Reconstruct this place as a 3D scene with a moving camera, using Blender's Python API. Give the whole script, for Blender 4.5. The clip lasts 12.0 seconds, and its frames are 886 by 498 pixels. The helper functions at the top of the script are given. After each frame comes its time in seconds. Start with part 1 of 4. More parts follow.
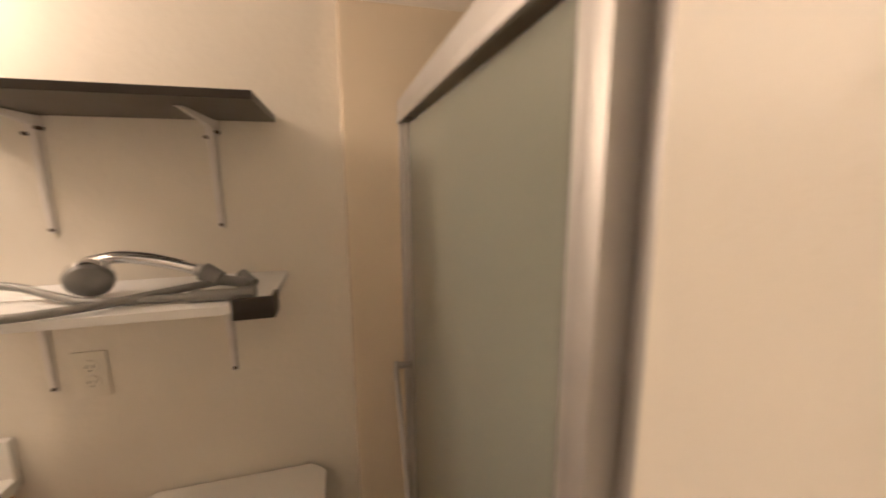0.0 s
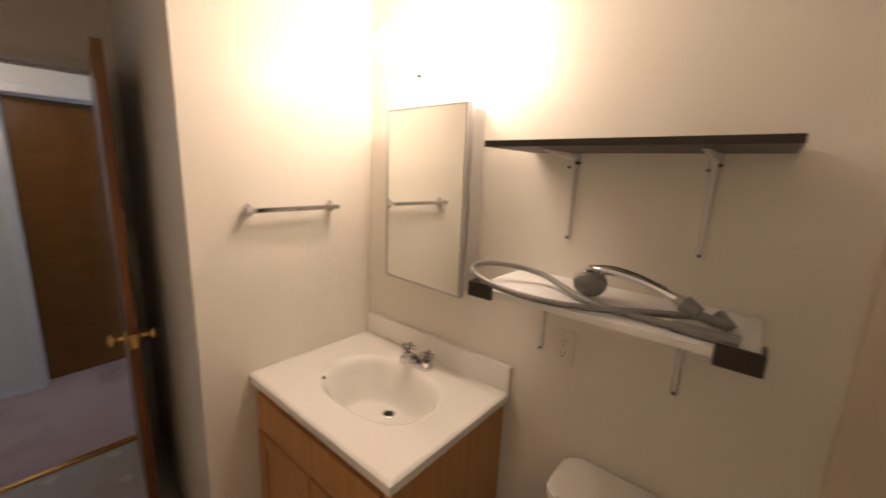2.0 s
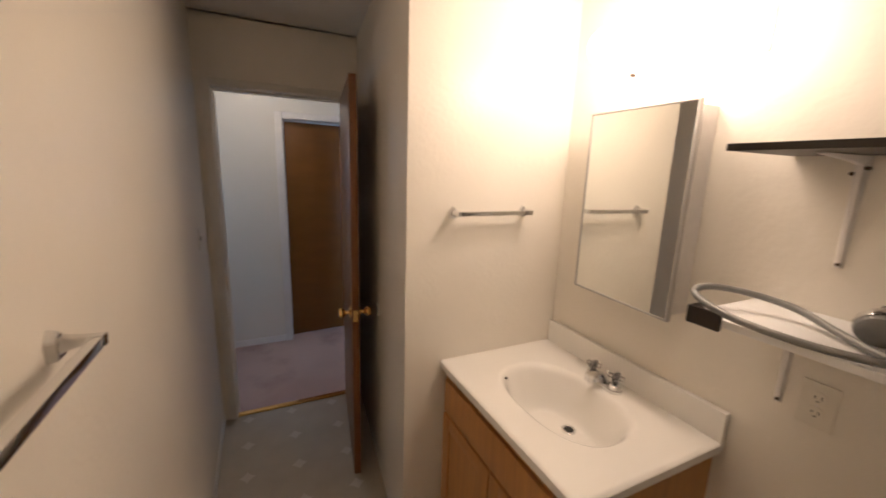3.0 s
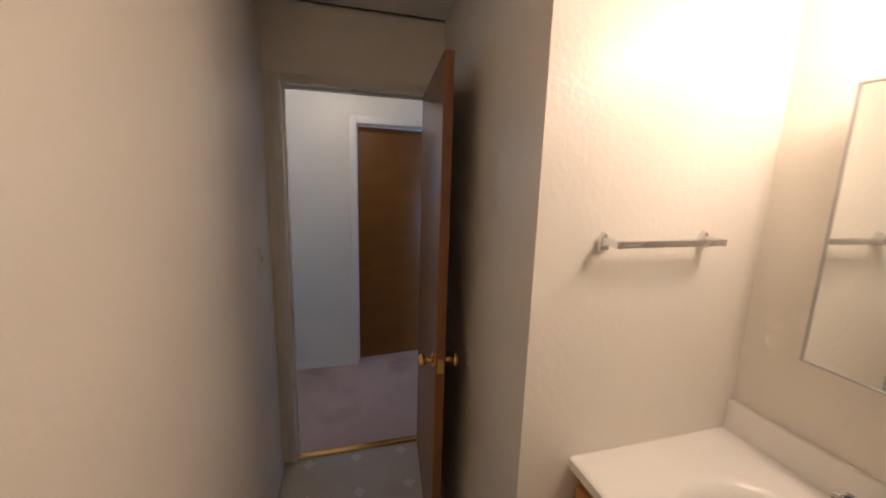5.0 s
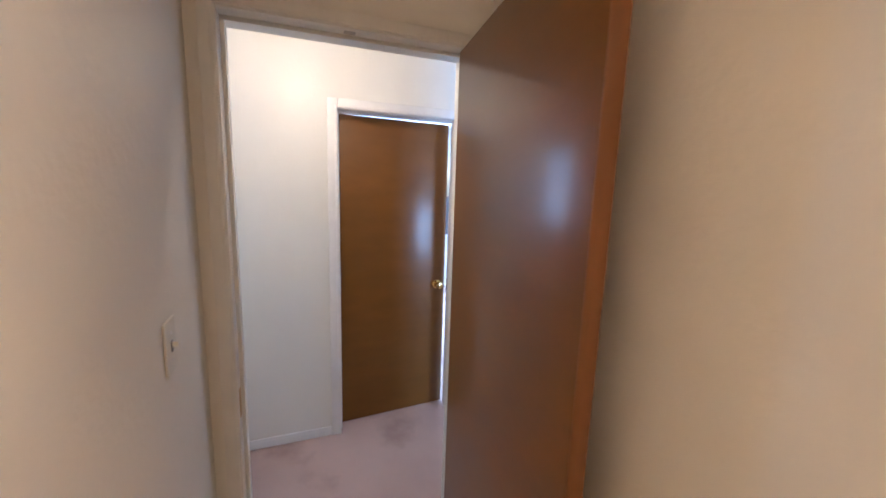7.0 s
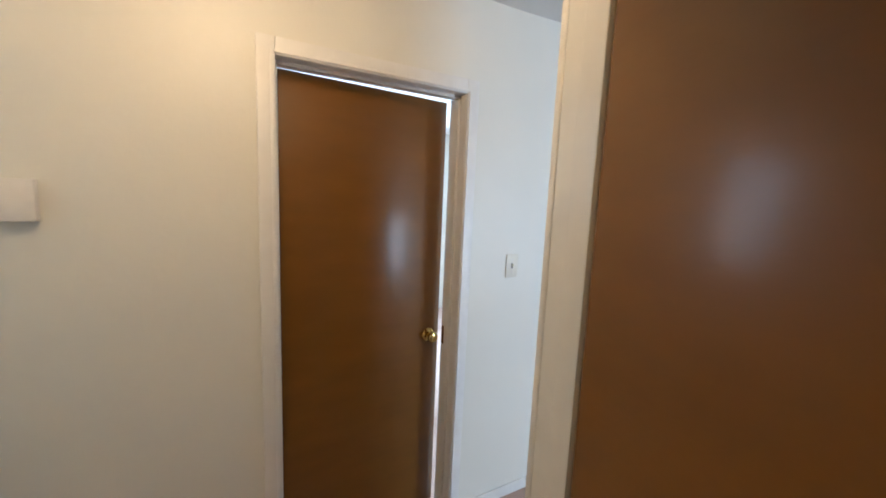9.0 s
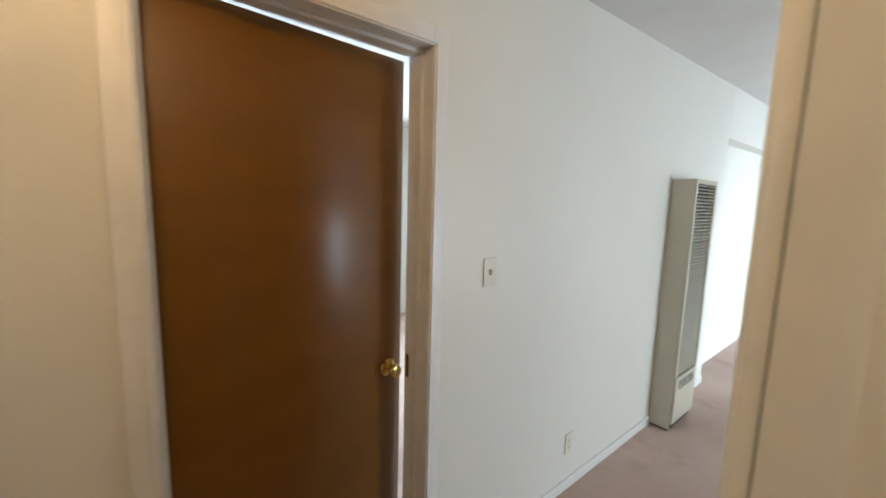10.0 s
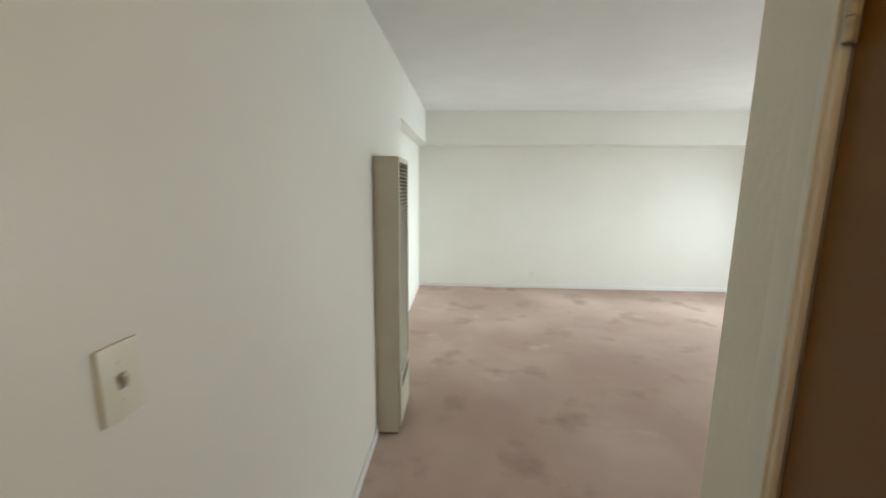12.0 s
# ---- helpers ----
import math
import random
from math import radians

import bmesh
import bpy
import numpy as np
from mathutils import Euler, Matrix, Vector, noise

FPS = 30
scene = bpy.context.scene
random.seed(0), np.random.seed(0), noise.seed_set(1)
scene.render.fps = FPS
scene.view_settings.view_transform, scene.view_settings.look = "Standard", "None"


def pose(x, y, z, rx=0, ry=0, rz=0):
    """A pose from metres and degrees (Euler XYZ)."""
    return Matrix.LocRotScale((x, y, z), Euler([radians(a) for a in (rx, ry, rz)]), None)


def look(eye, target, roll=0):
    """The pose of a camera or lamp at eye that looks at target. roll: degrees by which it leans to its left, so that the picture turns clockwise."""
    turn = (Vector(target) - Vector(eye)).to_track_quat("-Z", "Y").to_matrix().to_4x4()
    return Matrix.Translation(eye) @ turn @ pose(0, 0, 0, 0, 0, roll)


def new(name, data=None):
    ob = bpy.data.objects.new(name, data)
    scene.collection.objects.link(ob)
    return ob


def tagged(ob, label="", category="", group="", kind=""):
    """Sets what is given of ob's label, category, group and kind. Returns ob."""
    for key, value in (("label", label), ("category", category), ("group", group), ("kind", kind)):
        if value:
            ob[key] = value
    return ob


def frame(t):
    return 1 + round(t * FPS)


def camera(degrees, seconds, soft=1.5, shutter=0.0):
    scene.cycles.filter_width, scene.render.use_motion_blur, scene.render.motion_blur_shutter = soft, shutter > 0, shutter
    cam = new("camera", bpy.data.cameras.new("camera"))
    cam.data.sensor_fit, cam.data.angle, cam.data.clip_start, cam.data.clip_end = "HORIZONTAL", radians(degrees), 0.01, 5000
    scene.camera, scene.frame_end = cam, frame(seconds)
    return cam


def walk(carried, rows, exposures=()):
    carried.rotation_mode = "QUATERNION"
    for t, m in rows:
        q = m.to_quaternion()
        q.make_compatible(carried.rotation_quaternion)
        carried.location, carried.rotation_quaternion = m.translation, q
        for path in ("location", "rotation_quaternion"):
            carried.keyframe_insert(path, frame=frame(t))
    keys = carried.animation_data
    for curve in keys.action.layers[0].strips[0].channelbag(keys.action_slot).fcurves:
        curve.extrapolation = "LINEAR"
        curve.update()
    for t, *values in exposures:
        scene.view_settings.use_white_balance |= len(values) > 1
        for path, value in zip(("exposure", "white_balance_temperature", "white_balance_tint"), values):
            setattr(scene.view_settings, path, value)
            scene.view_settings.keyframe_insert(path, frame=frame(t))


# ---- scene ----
cam = camera(97.9, 12.0, soft=1.7, shutter=0.4)
PATH = [
    (0, (2.829, 0.342, 1.57), (3.348, 2.242, 1.222), -0.4),
    (0.5, (2.704, 0.362, 1.566), (2.787, 2.341, 1.289), 0.7),
    (1, (2.675, 0.379, 1.615), (2.274, 2.318, 1.334), 1.8),
    (1.5, (2.692, 0.315, 1.64), (1.845, 2.094, 1.3), 2.4),
    (2, (2.667, 0.271, 1.647), (1.414, 1.779, 1.252), 2.3),
    (2.5, (2.625, 0.226, 1.655), (1.072, 1.418, 1.245), 2.2),
    (3, (2.609, 0.191, 1.654), (0.844, 1.04, 1.248), 1.9),
    (3.5, (2.564, 0.152, 1.653), (0.715, 0.795, 1.244), 1.9),
    (3.7, (2.537, 0.138, 1.649), (0.671, 0.734, 1.245), 2.0),
    (5.3, (1.99, 0.219, 1.638), (0.102, 0.769, 1.276), 1.8),
    (5.5, (1.912, 0.222, 1.635), (0.024, 0.779, 1.281), 2.0),
    (6, (1.704, 0.223, 1.608), (-0.179, 0.798, 1.259), 1.7),
    (6.5, (1.437, 0.174, 1.625), (-0.422, 0.834, 1.297), 1.5),
    (7, (1.253, 0.158, 1.618), (-0.585, 0.877, 1.293), 1.8),
    (7.2, (1.176, 0.168, 1.617), (-0.659, 0.901, 1.306), 2.2),
    (8.8, (0.432, 0.23, 1.589), (-1.313, 1.181, 1.361), 2.7),
    (9, (0.348, 0.25, 1.59), (-1.374, 1.231, 1.323), 2.4),
    (9.5, (0.15, 0.308, 1.574), (-1.539, 1.355, 1.348), 2.1),
    (10, (-0.075, 0.375, 1.548), (-1.604, 1.638, 1.293), 1.6),
    (10.5, (-0.258, 0.45, 1.548), (-1.515, 1.989, 1.322), 1.5),
    (11, (-0.471, 0.547, 1.559), (-1.336, 2.333, 1.31), 1.3),
    (11.5, (-0.562, 0.692, 1.548), (-1.037, 2.615, 1.27), 0.8),
    (12, (-0.615, 0.965, 1.555), (-0.7, 2.938, 1.236), 0.6),
]
EXPOSURES = [(0, 0.15, 5400, 16), (1.0, -0.1, 5350, 16), (1.5, -0.35, 5350, 16), (2.5, -0.25, 5350, 16), (3.5, -0.25, 5200, 16), (5.5, -0.2, 5200, 17), (6.0, 0.1, 5200, 18), (6.5, 0.7, 5250, 18),
             (7.2, 1.0, 5350, 18), (8.8, 0.5, 6700, 12), (9.5, 0.4, 7300, 12), (10.5, 0.0, 8900, 13), (11.0, 0.0, 9300, 13), (11.5, 0.0, 9500, 13), (12.0, -0.3, 9700, 12)]
walk(cam, [(t, look(eye, target, roll)) for t, eye, target, roll in PATH], EXPOSURES)

# ---- world and lights ----
world = bpy.data.worlds.new("sky")
scene.world = world
world.use_nodes = True
wn = world.node_tree
sky = wn.nodes.new("ShaderNodeTexSky")
sky.sky_type = "NISHITA"
sky.sun_disc = False
sky.sun_elevation = radians(40)
sky.sun_rotation = radians(60)
wn.links.new(sky.outputs[0], wn.nodes["Background"].inputs[0])
wn.nodes["Background"].inputs[1].default_value = 0.12


def area(name, m, sx, sy, power, colour):
    data = bpy.data.lights.new(name, "AREA")
    data.shape, data.size, data.size_y, data.energy, data.color = "RECTANGLE", sx, sy, power, colour
    ob = new(name, data)
    ob.matrix_world = m
    return ob


def bulb_light(name, at, power, colour, radius):
    data = bpy.data.lights.new(name, "POINT")
    data.energy, data.color, data.shadow_soft_size = power, colour, radius
    ob = new(name, data)
    ob.location = at
    return ob


WARM = (1.0, 0.65, 0.36)
DAY = (0.49, 0.72, 1.0)
LAMP = (1.0, 0.74, 0.46)
# sky light in the openings of the windows that lie outside the view
area("window_light_living", look((4.52, 4.75, 1.0), (2.0, 4.35, 0.3)), 1.3, 1.6, 155, DAY)
area("window_light_living", look((4.52, 6.02, 1.10), (-1.2, 5.7, 0.5)), 0.85, 1.5, 38, DAY).data.spread = radians(48)
area("window_light_bedroom", look((-4.28, 1.6, 1.5), (-1.2, 1.3, 1.1)), 1.8, 1.2, 120, DAY)
VANITY_X = (1.65, 1.79, 1.93)
for vx in VANITY_X:
    bulb_light("vanity_bulb_light", (vx, 1.195, 2.04), 4.6, WARM, 0.045)
# added unseen lamp that puts the daylight highlight on the open bathroom door
area("door_highlight_light", look((-1.20, -0.62, 1.80), (0.2, -0.45, 1.2)), 0.36, 0.56, 3.8, DAY)
bulb_light("hall_lamp_light", (-0.337, 0.231, 2.30), 6.5, LAMP, 0.05)


# ---- materials ----
def shade(name, colour, rough=0.6, metal=0.0, vary=0.06, scale=6.0, bump=0.0, bscale=200.0, spec=0.5, colour2=None, stretch=(1, 1, 1), coat=0.0):
    m = bpy.data.materials.new(name)
    m.use_nodes = True
    n, l = m.node_tree.nodes, m.node_tree.links
    b = n["Principled BSDF"]
    b.inputs["Roughness"].default_value = rough
    b.inputs["Metallic"].default_value = metal
    b.inputs["Specular IOR Level"].default_value = spec
    b.inputs["Coat Weight"].default_value = coat
    b.inputs["Coat Roughness"].default_value = 0.19 if coat == 0.35 else 0.05
    co = n.new("ShaderNodeTexCoord")
    mp = n.new("ShaderNodeMapping")
    mp.inputs["Scale"].default_value = stretch
    l.new(co.outputs["Object"], mp.inputs[0])
    big = n.new("ShaderNodeTexNoise")
    big.inputs["Scale"].default_value = scale
    big.inputs["Detail"].default_value = 6
    l.new(mp.outputs[0], big.inputs["Vector"])
    mix = n.new("ShaderNodeMix")
    mix.data_type = "RGBA"
    dark = colour2 or tuple(c * (1 - 2 * vary) for c in colour)
    mix.inputs[6].default_value = (*dark, 1)
    mix.inputs[7].default_value = (*colour, 1)
    ramp = n.new("ShaderNodeMapRange")
    ramp.inputs[1].default_value, ramp.inputs[2].default_value = 0.3, 0.7
    l.new(big.outputs[0], ramp.inputs[0])
    l.new(ramp.outputs[0], mix.inputs[0])
    l.new(mix.outputs[2], b.inputs["Base Color"])
    rr = n.new("ShaderNodeMapRange")
    rr.inputs[3].default_value, rr.inputs[4].default_value = rough * 0.88, min(1, rough * 1.12)
    l.new(big.outputs[0], rr.inputs[0])
    l.new(rr.outputs[0], b.inputs["Roughness"])
    if bump:
        fine = n.new("ShaderNodeTexNoise")
        fine.inputs["Scale"].default_value = bscale
        fine.inputs["Detail"].default_value = 4
        l.new(mp.outputs[0], fine.inputs["Vector"])
        bp = n.new("ShaderNodeBump")
        bp.inputs["Strength"].default_value = bump
        bp.inputs["Distance"].default_value = 0.004
        l.new(fine.outputs[0], bp.inputs["Height"])
        l.new(bp.outputs[0], b.inputs["Normal"])
    return m


def emitter(name, colour, strength):
    m = bpy.data.materials.new(name)
    m.use_nodes = True
    b = m.node_tree.nodes["Principled BSDF"]
    b.inputs["Base Color"].default_value = (0.9, 0.9, 0.88, 1)
    b.inputs["Emission Color"].default_value = (*colour, 1)
    b.inputs["Emission Strength"].default_value = strength
    return m


M_WALL = shade("cream_wall_paint", (0.86, 0.815, 0.72), 0.38, vary=0.03, scale=2.5, bump=0.30, bscale=55)
M_HALL = shade("white_wall_paint", (0.80, 0.785, 0.725), 0.42, vary=0.02, scale=1.8, bump=0.16, bscale=55)
M_CEIL = shade("white_ceiling_paint", (0.82, 0.815, 0.80), 0.8, vary=0.03, scale=3, bump=0.35, bscale=140)
M_TRIM = shade("gloss_trim_paint", (0.82, 0.79, 0.71), 0.35, vary=0.03, scale=14, bump=0.1, bscale=40)
M_TRIM_HALL = shade("white_trim_paint", (0.83, 0.82, 0.80), 0.35, vary=0.03, scale=14, bump=0.1, bscale=40)
M_DOOR = shade("brown_stained_door", (0.200, 0.080, 0.011), 0.42, spec=0.25, vary=0.08, scale=3.0, bump=0.08, bscale=26, stretch=(1, 1, 3.5), coat=0.35)
door_nodes = M_DOOR.node_tree.nodes
M_DOOR.node_tree.links.new(door_nodes["Bump"].outputs[0], door_nodes["Principled BSDF"].inputs["Coat Normal"])
M_EDGE = shade("orange_door_edge", (0.21, 0.078, 0.016), 0.5, vary=0.12, scale=5, bump=0.1, bscale=60, stretch=(6, 6, 0.5))
M_OAK = shade("honey_oak", (0.56, 0.28, 0.085), 0.42, vary=0.10, scale=4, bump=0.10, bscale=60, stretch=(9, 9, 0.7))
M_MARBLE = shade("cultured_marble", (0.90, 0.88, 0.83), 0.22, vary=0.015, scale=5, coat=0.3)
M_PORC = shade("white_porcelain", (0.85, 0.83, 0.79), 0.12, vary=0.01, scale=4, coat=0.4)
M_CHROME = shade("chrome", (0.80, 0.80, 0.80), 0.12, 1.0, vary=0.03, scale=20)
M_ALU = shade("brushed_aluminium", (0.56, 0.55, 0.54), 0.5, 0.85, vary=0.06, scale=10, bump=0.05, bscale=120)
M_BRASS = shade("brass", (0.80, 0.55, 0.20), 0.18, 1.0, vary=0.05, scale=30)
M_HINGE = shade("paint_spotted_hinge", (0.60, 0.53, 0.40), 0.5, 0.1, vary=0.2, scale=60)
M_DARK = shade("dark_screw", (0.10, 0.07, 0.05), 0.45, 0.7, vary=0.1, scale=80)
M_BLACK = shade("black_brown_laminate", (0.022, 0.016, 0.012), 0.38, vary=0.15, scale=8, bump=0.04, bscale=90)
# black shelf laminate lightened: bounced light on the underside is put into the colour
M_SHELF_LIT = shade("black_laminate_bounce_lit", (0.085, 0.070, 0.055), 0.45, vary=0.08, scale=8)
M_WHITEBOARD = shade("white_melamine", (0.89, 0.885, 0.87), 0.4, vary=0.02, scale=5)
M_BRACKET = shade("white_enamel_steel", (0.80, 0.77, 0.74), 0.4, vary=0.03, scale=30)
M_HOSE = shade("grey_ribbed_hose", (0.27, 0.268, 0.255), 0.42, 0.3, vary=0.08, scale=40)
M_GREY = shade("grey_plastic", (0.26, 0.26, 0.25), 0.45, vary=0.08, scale=30)
M_IVORY = shade("ivory_plastic", (0.80, 0.76, 0.66), 0.4, vary=0.02, scale=20)
M_SLOT = shade("black_slot", (0.02, 0.018, 0.015), 0.6, vary=0.1, scale=30)
M_HEATER = shade("beige_enamel", (0.60, 0.56, 0.46), 0.42, vary=0.04, scale=5, bump=0.03, bscale=40)
M_HEATER_IN = shade("heater_inside", (0.05, 0.045, 0.04), 0.7, vary=0.1, scale=10)
M_PANEL = shade("beige_surround", (0.76, 0.66, 0.50), 0.2, vary=0.03, scale=3)
M_BULB = emitter("bulb_glass", (1.0, 0.80, 0.56), 7.0)
M_GLOBE = emitter("ceiling_lamp_glass", (1.0, 0.78, 0.50), 6.0)

M_FROST = bpy.data.materials.new("frosted_glass")
M_FROST.use_nodes = True
fb = M_FROST.node_tree.nodes["Principled BSDF"]
fb.inputs["Base Color"].default_value = (0.47, 0.50, 0.43, 1)
fb.inputs["Roughness"].default_value = 0.26
fb.inputs["Transmission Weight"].default_value = 0.5
fn = M_FROST.node_tree.nodes.new("ShaderNodeTexNoise")
fn.inputs["Scale"].default_value = 260
fbp = M_FROST.node_tree.nodes.new("ShaderNodeBump")
fbp.inputs["Strength"].default_value = 0.25
fbp.inputs["Distance"].default_value = 0.002
M_FROST.node_tree.links.new(fn.outputs[0], fbp.inputs["Height"])
M_FROST.node_tree.links.new(fbp.outputs[0], fb.inputs["Normal"])

M_MIRROR = bpy.data.materials.new("mirror_silver")
M_MIRROR.use_nodes = True
mb = M_MIRROR.node_tree.nodes["Principled BSDF"]
mb.inputs["Base Color"].default_value = (0.86, 0.87, 0.84, 1)
mb.inputs["Metallic"].default_value = 1.0
mb.inputs["Roughness"].default_value = 0.015

M_CLEAR = bpy.data.materials.new("clear_acrylic")
M_CLEAR.use_nodes = True
cb = M_CLEAR.node_tree.nodes["Principled BSDF"]
cb.inputs["Roughness"].default_value = 0.06
cb.inputs["Transmission Weight"].default_value = 0.95
cb.inputs["IOR"].default_value = 1.46


def carpet_material():
    m = shade("mauve_carpet", (0.55, 0.39, 0.335), 0.95, vary=0.06, scale=420, bump=0.9, bscale=330, spec=0.1)
    n, l = m.node_tree.nodes, m.node_tree.links
    b = n["Principled BSDF"]
    old = b.inputs["Base Color"].links[0].from_socket
    co = n.new("ShaderNodeTexCoord")
    def spots(scale, lo, hi, detail):
        t = n.new("ShaderNodeTexNoise")
        t.inputs["Scale"].default_value, t.inputs["Detail"].default_value = scale, detail
        l.new(co.outputs["Object"], t.inputs["Vector"])
        r = n.new("ShaderNodeMapRange")
        r.inputs[1].default_value, r.inputs[2].default_value = lo, hi
        l.new(t.outputs[0], r.inputs[0])
        return r.outputs[0]
    for scale, lo, hi, detail, tint in ((0.9, 0.42, 0.66, 5, (0.68, 0.51, 0.45)), (2.3, 0.56, 0.72, 8, (0.38, 0.26, 0.22)), (1.7, 0.64, 0.74, 9, (0.72, 0.59, 0.53))):
        mx = n.new("ShaderNodeMix")
        mx.data_type = "RGBA"
        mul = n.new("ShaderNodeMath")
        mul.operation = "MULTIPLY"
        mul.inputs[1].default_value = 0.8
        l.new(spots(scale, lo, hi, detail), mul.inputs[0])
        l.new(mul.outputs[0], mx.inputs[0])
        l.new(old, mx.inputs[6])
        mx.inputs[7].default_value = (*tint, 1)
        old = mx.outputs[2]
    l.new(old, b.inputs["Base Color"])
    return m


def vinyl_material():
    """Beige sheet vinyl with rows of small pale diamonds, 0.27 m apart."""
    m = shade("diamond_vinyl", (0.50, 0.45, 0.37), 0.35, vary=0.06, scale=7, bump=0.05, bscale=60)
    n, l = m.node_tree.nodes, m.node_tree.links
    b = n["Principled BSDF"]
    old = b.inputs["Base Color"].links[0].from_socket
    co = n.new("ShaderNodeTexCoord")
    sep = n.new("ShaderNodeSeparateXYZ")
    l.new(co.outputs["Object"], sep.inputs[0])
    def math(op, a, c):
        k = n.new("ShaderNodeMath")
        k.operation = op
        for i, v in ((0, a), (1, c)):
            if isinstance(v, (int, float)):
                k.inputs[i].default_value = v
            else:
                l.new(v, k.inputs[i])
        return k.outputs[0]
    def cell(axis, shift):
        d = math("DIVIDE", math("SUBTRACT", axis, shift), 0.264)
        return math("ABSOLUTE", math("SUBTRACT", math("FRACT", math("ADD", d, 40.5), 0), 0.5), 0)
    dist = math("ADD", math("POWER", cell(sep.outputs[0], 0.05), 0.75), math("POWER", cell(sep.outputs[1], 0.05), 0.75))
    mask = math("LESS_THAN", dist, 0.26)
    mx = n.new("ShaderNodeMix")
    mx.data_type = "RGBA"
    l.new(math("MULTIPLY", mask, 0.7), mx.inputs[0])
    l.new(old, mx.inputs[6])
    mx.inputs[7].default_value = (0.66, 0.62, 0.55, 1)
    l.new(mx.outputs[2], b.inputs["Base Color"])
    return m


M_CARPET = carpet_material()
M_GROUND = shade("grey_concrete", (0.24, 0.235, 0.22), 0.9, vary=0.1, scale=1.5, bump=0.2, bscale=40)
M_VINYL = vinyl_material()


# ---- mesh helpers ----
def box(bm, x0, x1, y0, y1, z0, z1, bevel=0.0):
    """An upright box; returns its vertices."""
    vs = [bm.verts.new((x, y, z)) for x in (x0, x1) for y in (y0, y1) for z in (z0, z1)]
    fs = [bm.faces.new([vs[i] for i in f]) for f in ((0, 1, 3, 2), (4, 6, 7, 5), (0, 4, 5, 1), (2, 3, 7, 6), (0, 2, 6, 4), (1, 5, 7, 3))]
    if bevel:
        es = list({e for f in fs for e in f.edges})
        bmesh.ops.bevel(bm, geom=es, offset=bevel, segments=2, profile=0.6, affect="EDGES")
    return vs


def prism(bm, outline, z0, z1):
    """An upright prism over a counter-clockwise plan outline; z1 may be a function of (x, y)."""
    top = z1 if callable(z1) else (lambda x, y: z1)
    a = [bm.verts.new((x, y, z0)) for x, y in outline]
    b = [bm.verts.new((x, y, top(x, y))) for x, y in outline]
    k = len(a)
    bm.faces.new(a[::-1])
    bm.faces.new(b)
    for i in range(k):
        bm.faces.new((a[i], a[(i + 1) % k], b[(i + 1) % k], b[i]))


def rod(bm, p, q, r, n=20, r2=None):
    """A round bar from p to q, with closed ends."""
    p, q = Vector(p), Vector(q)
    d = q - p
    m = Matrix.Translation((p + q) / 2) @ d.to_track_quat("Z", "Y").to_matrix().to_4x4()
    bmesh.ops.create_cone(bm, cap_ends=True, segments=n, radius1=r, radius2=r if r2 is None else r2, depth=d.length, matrix=m)


def ball(bm, at, r, sx=1, sy=1, sz=1, n=20):
    bmesh.ops.create_uvsphere(bm, u_segments=n, v_segments=n // 2 + 2, radius=r, matrix=Matrix.Translation(at) @ Matrix.Diagonal((sx, sy, sz, 1)))


def lathe(bm, profile, axis_m, n=28):
    """Turns (radius, height) pairs round the z axis of axis_m."""
    rings = []
    for r, h in profile:
        rings.append([bm.verts.new(axis_m @ Vector((max(r, 1e-4) * math.cos(2 * math.pi * i / n), max(r, 1e-4) * math.sin(2 * math.pi * i / n), h))) for i in range(n)])
    for a, b in zip(rings, rings[1:]):
        for i in range(n):
            bm.faces.new((a[i], a[(i + 1) % n], b[(i + 1) % n], b[i]))
    bm.faces.new(rings[0][::-1])
    bm.faces.new(rings[-1])


def tube(bm, pts, r, n=10, closed_ends=True):
    """A round tube along points; r may be a function of the fraction along."""
    pts = [Vector(p) for p in pts]
    rings = []
    up = Vector((0, 0, 1))
    for i, p in enumerate(pts):
        d = (pts[min(i + 1, len(pts) - 1)] - pts[max(i - 1, 0)]).normalized()
        side = d.cross(up)
        side = side.normalized() if side.length > 1e-3 else Vector((1, 0, 0))
        top = side.cross(d)
        rad = r(i / (len(pts) - 1)) if callable(r) else r
        rings.append([bm.verts.new(p + rad * (side * math.cos(2 * math.pi * k / n) + top * math.sin(2 * math.pi * k / n))) for k in range(n)])
    for a, b in zip(rings, rings[1:]):
        for k in range(n):
            bm.faces.new((a[k], a[(k + 1) % n], b[(k + 1) % n], b[k]))
    if closed_ends:
        bm.faces.new(rings[0][::-1])
        bm.faces.new(rings[-1])


def smooth_path(pts, steps=12):
    """Catmull-Rom through the points."""
    pts = [Vector(p) for p in pts]
    out = []
    for i in range(len(pts) - 1):
        a, b, c, d = pts[max(i - 1, 0)], pts[i], pts[i + 1], pts[min(i + 2, len(pts) - 1)]
        for s in range(steps):
            t = s / steps
            out.append(0.5 * ((2 * b) + (c - a) * t + (2 * a - 5 * b + 4 * c - d) * t * t + (3 * b - a - 3 * c + d) * t ** 3))
    return out + [pts[-1]]


def part(name, bm, material, parent=None, label="", smooth=False):
    """Links a bmesh as one mesh object, under a thing or a part where one is given."""
    bmesh.ops.recalc_face_normals(bm, faces=bm.faces)
    me = bpy.data.meshes.new(name)
    bm.to_mesh(me)
    bm.free()
    me.materials.append(material)
    if smooth:
        me.shade_smooth()
        me.set_sharp_from_angle(angle=radians(42))
    ob = new(name, me)
    if parent:
        ob.parent = parent
        ob.matrix_parent_inverse = parent.matrix_basis.inverted()
    if label:
        tagged(ob, label)
    return ob


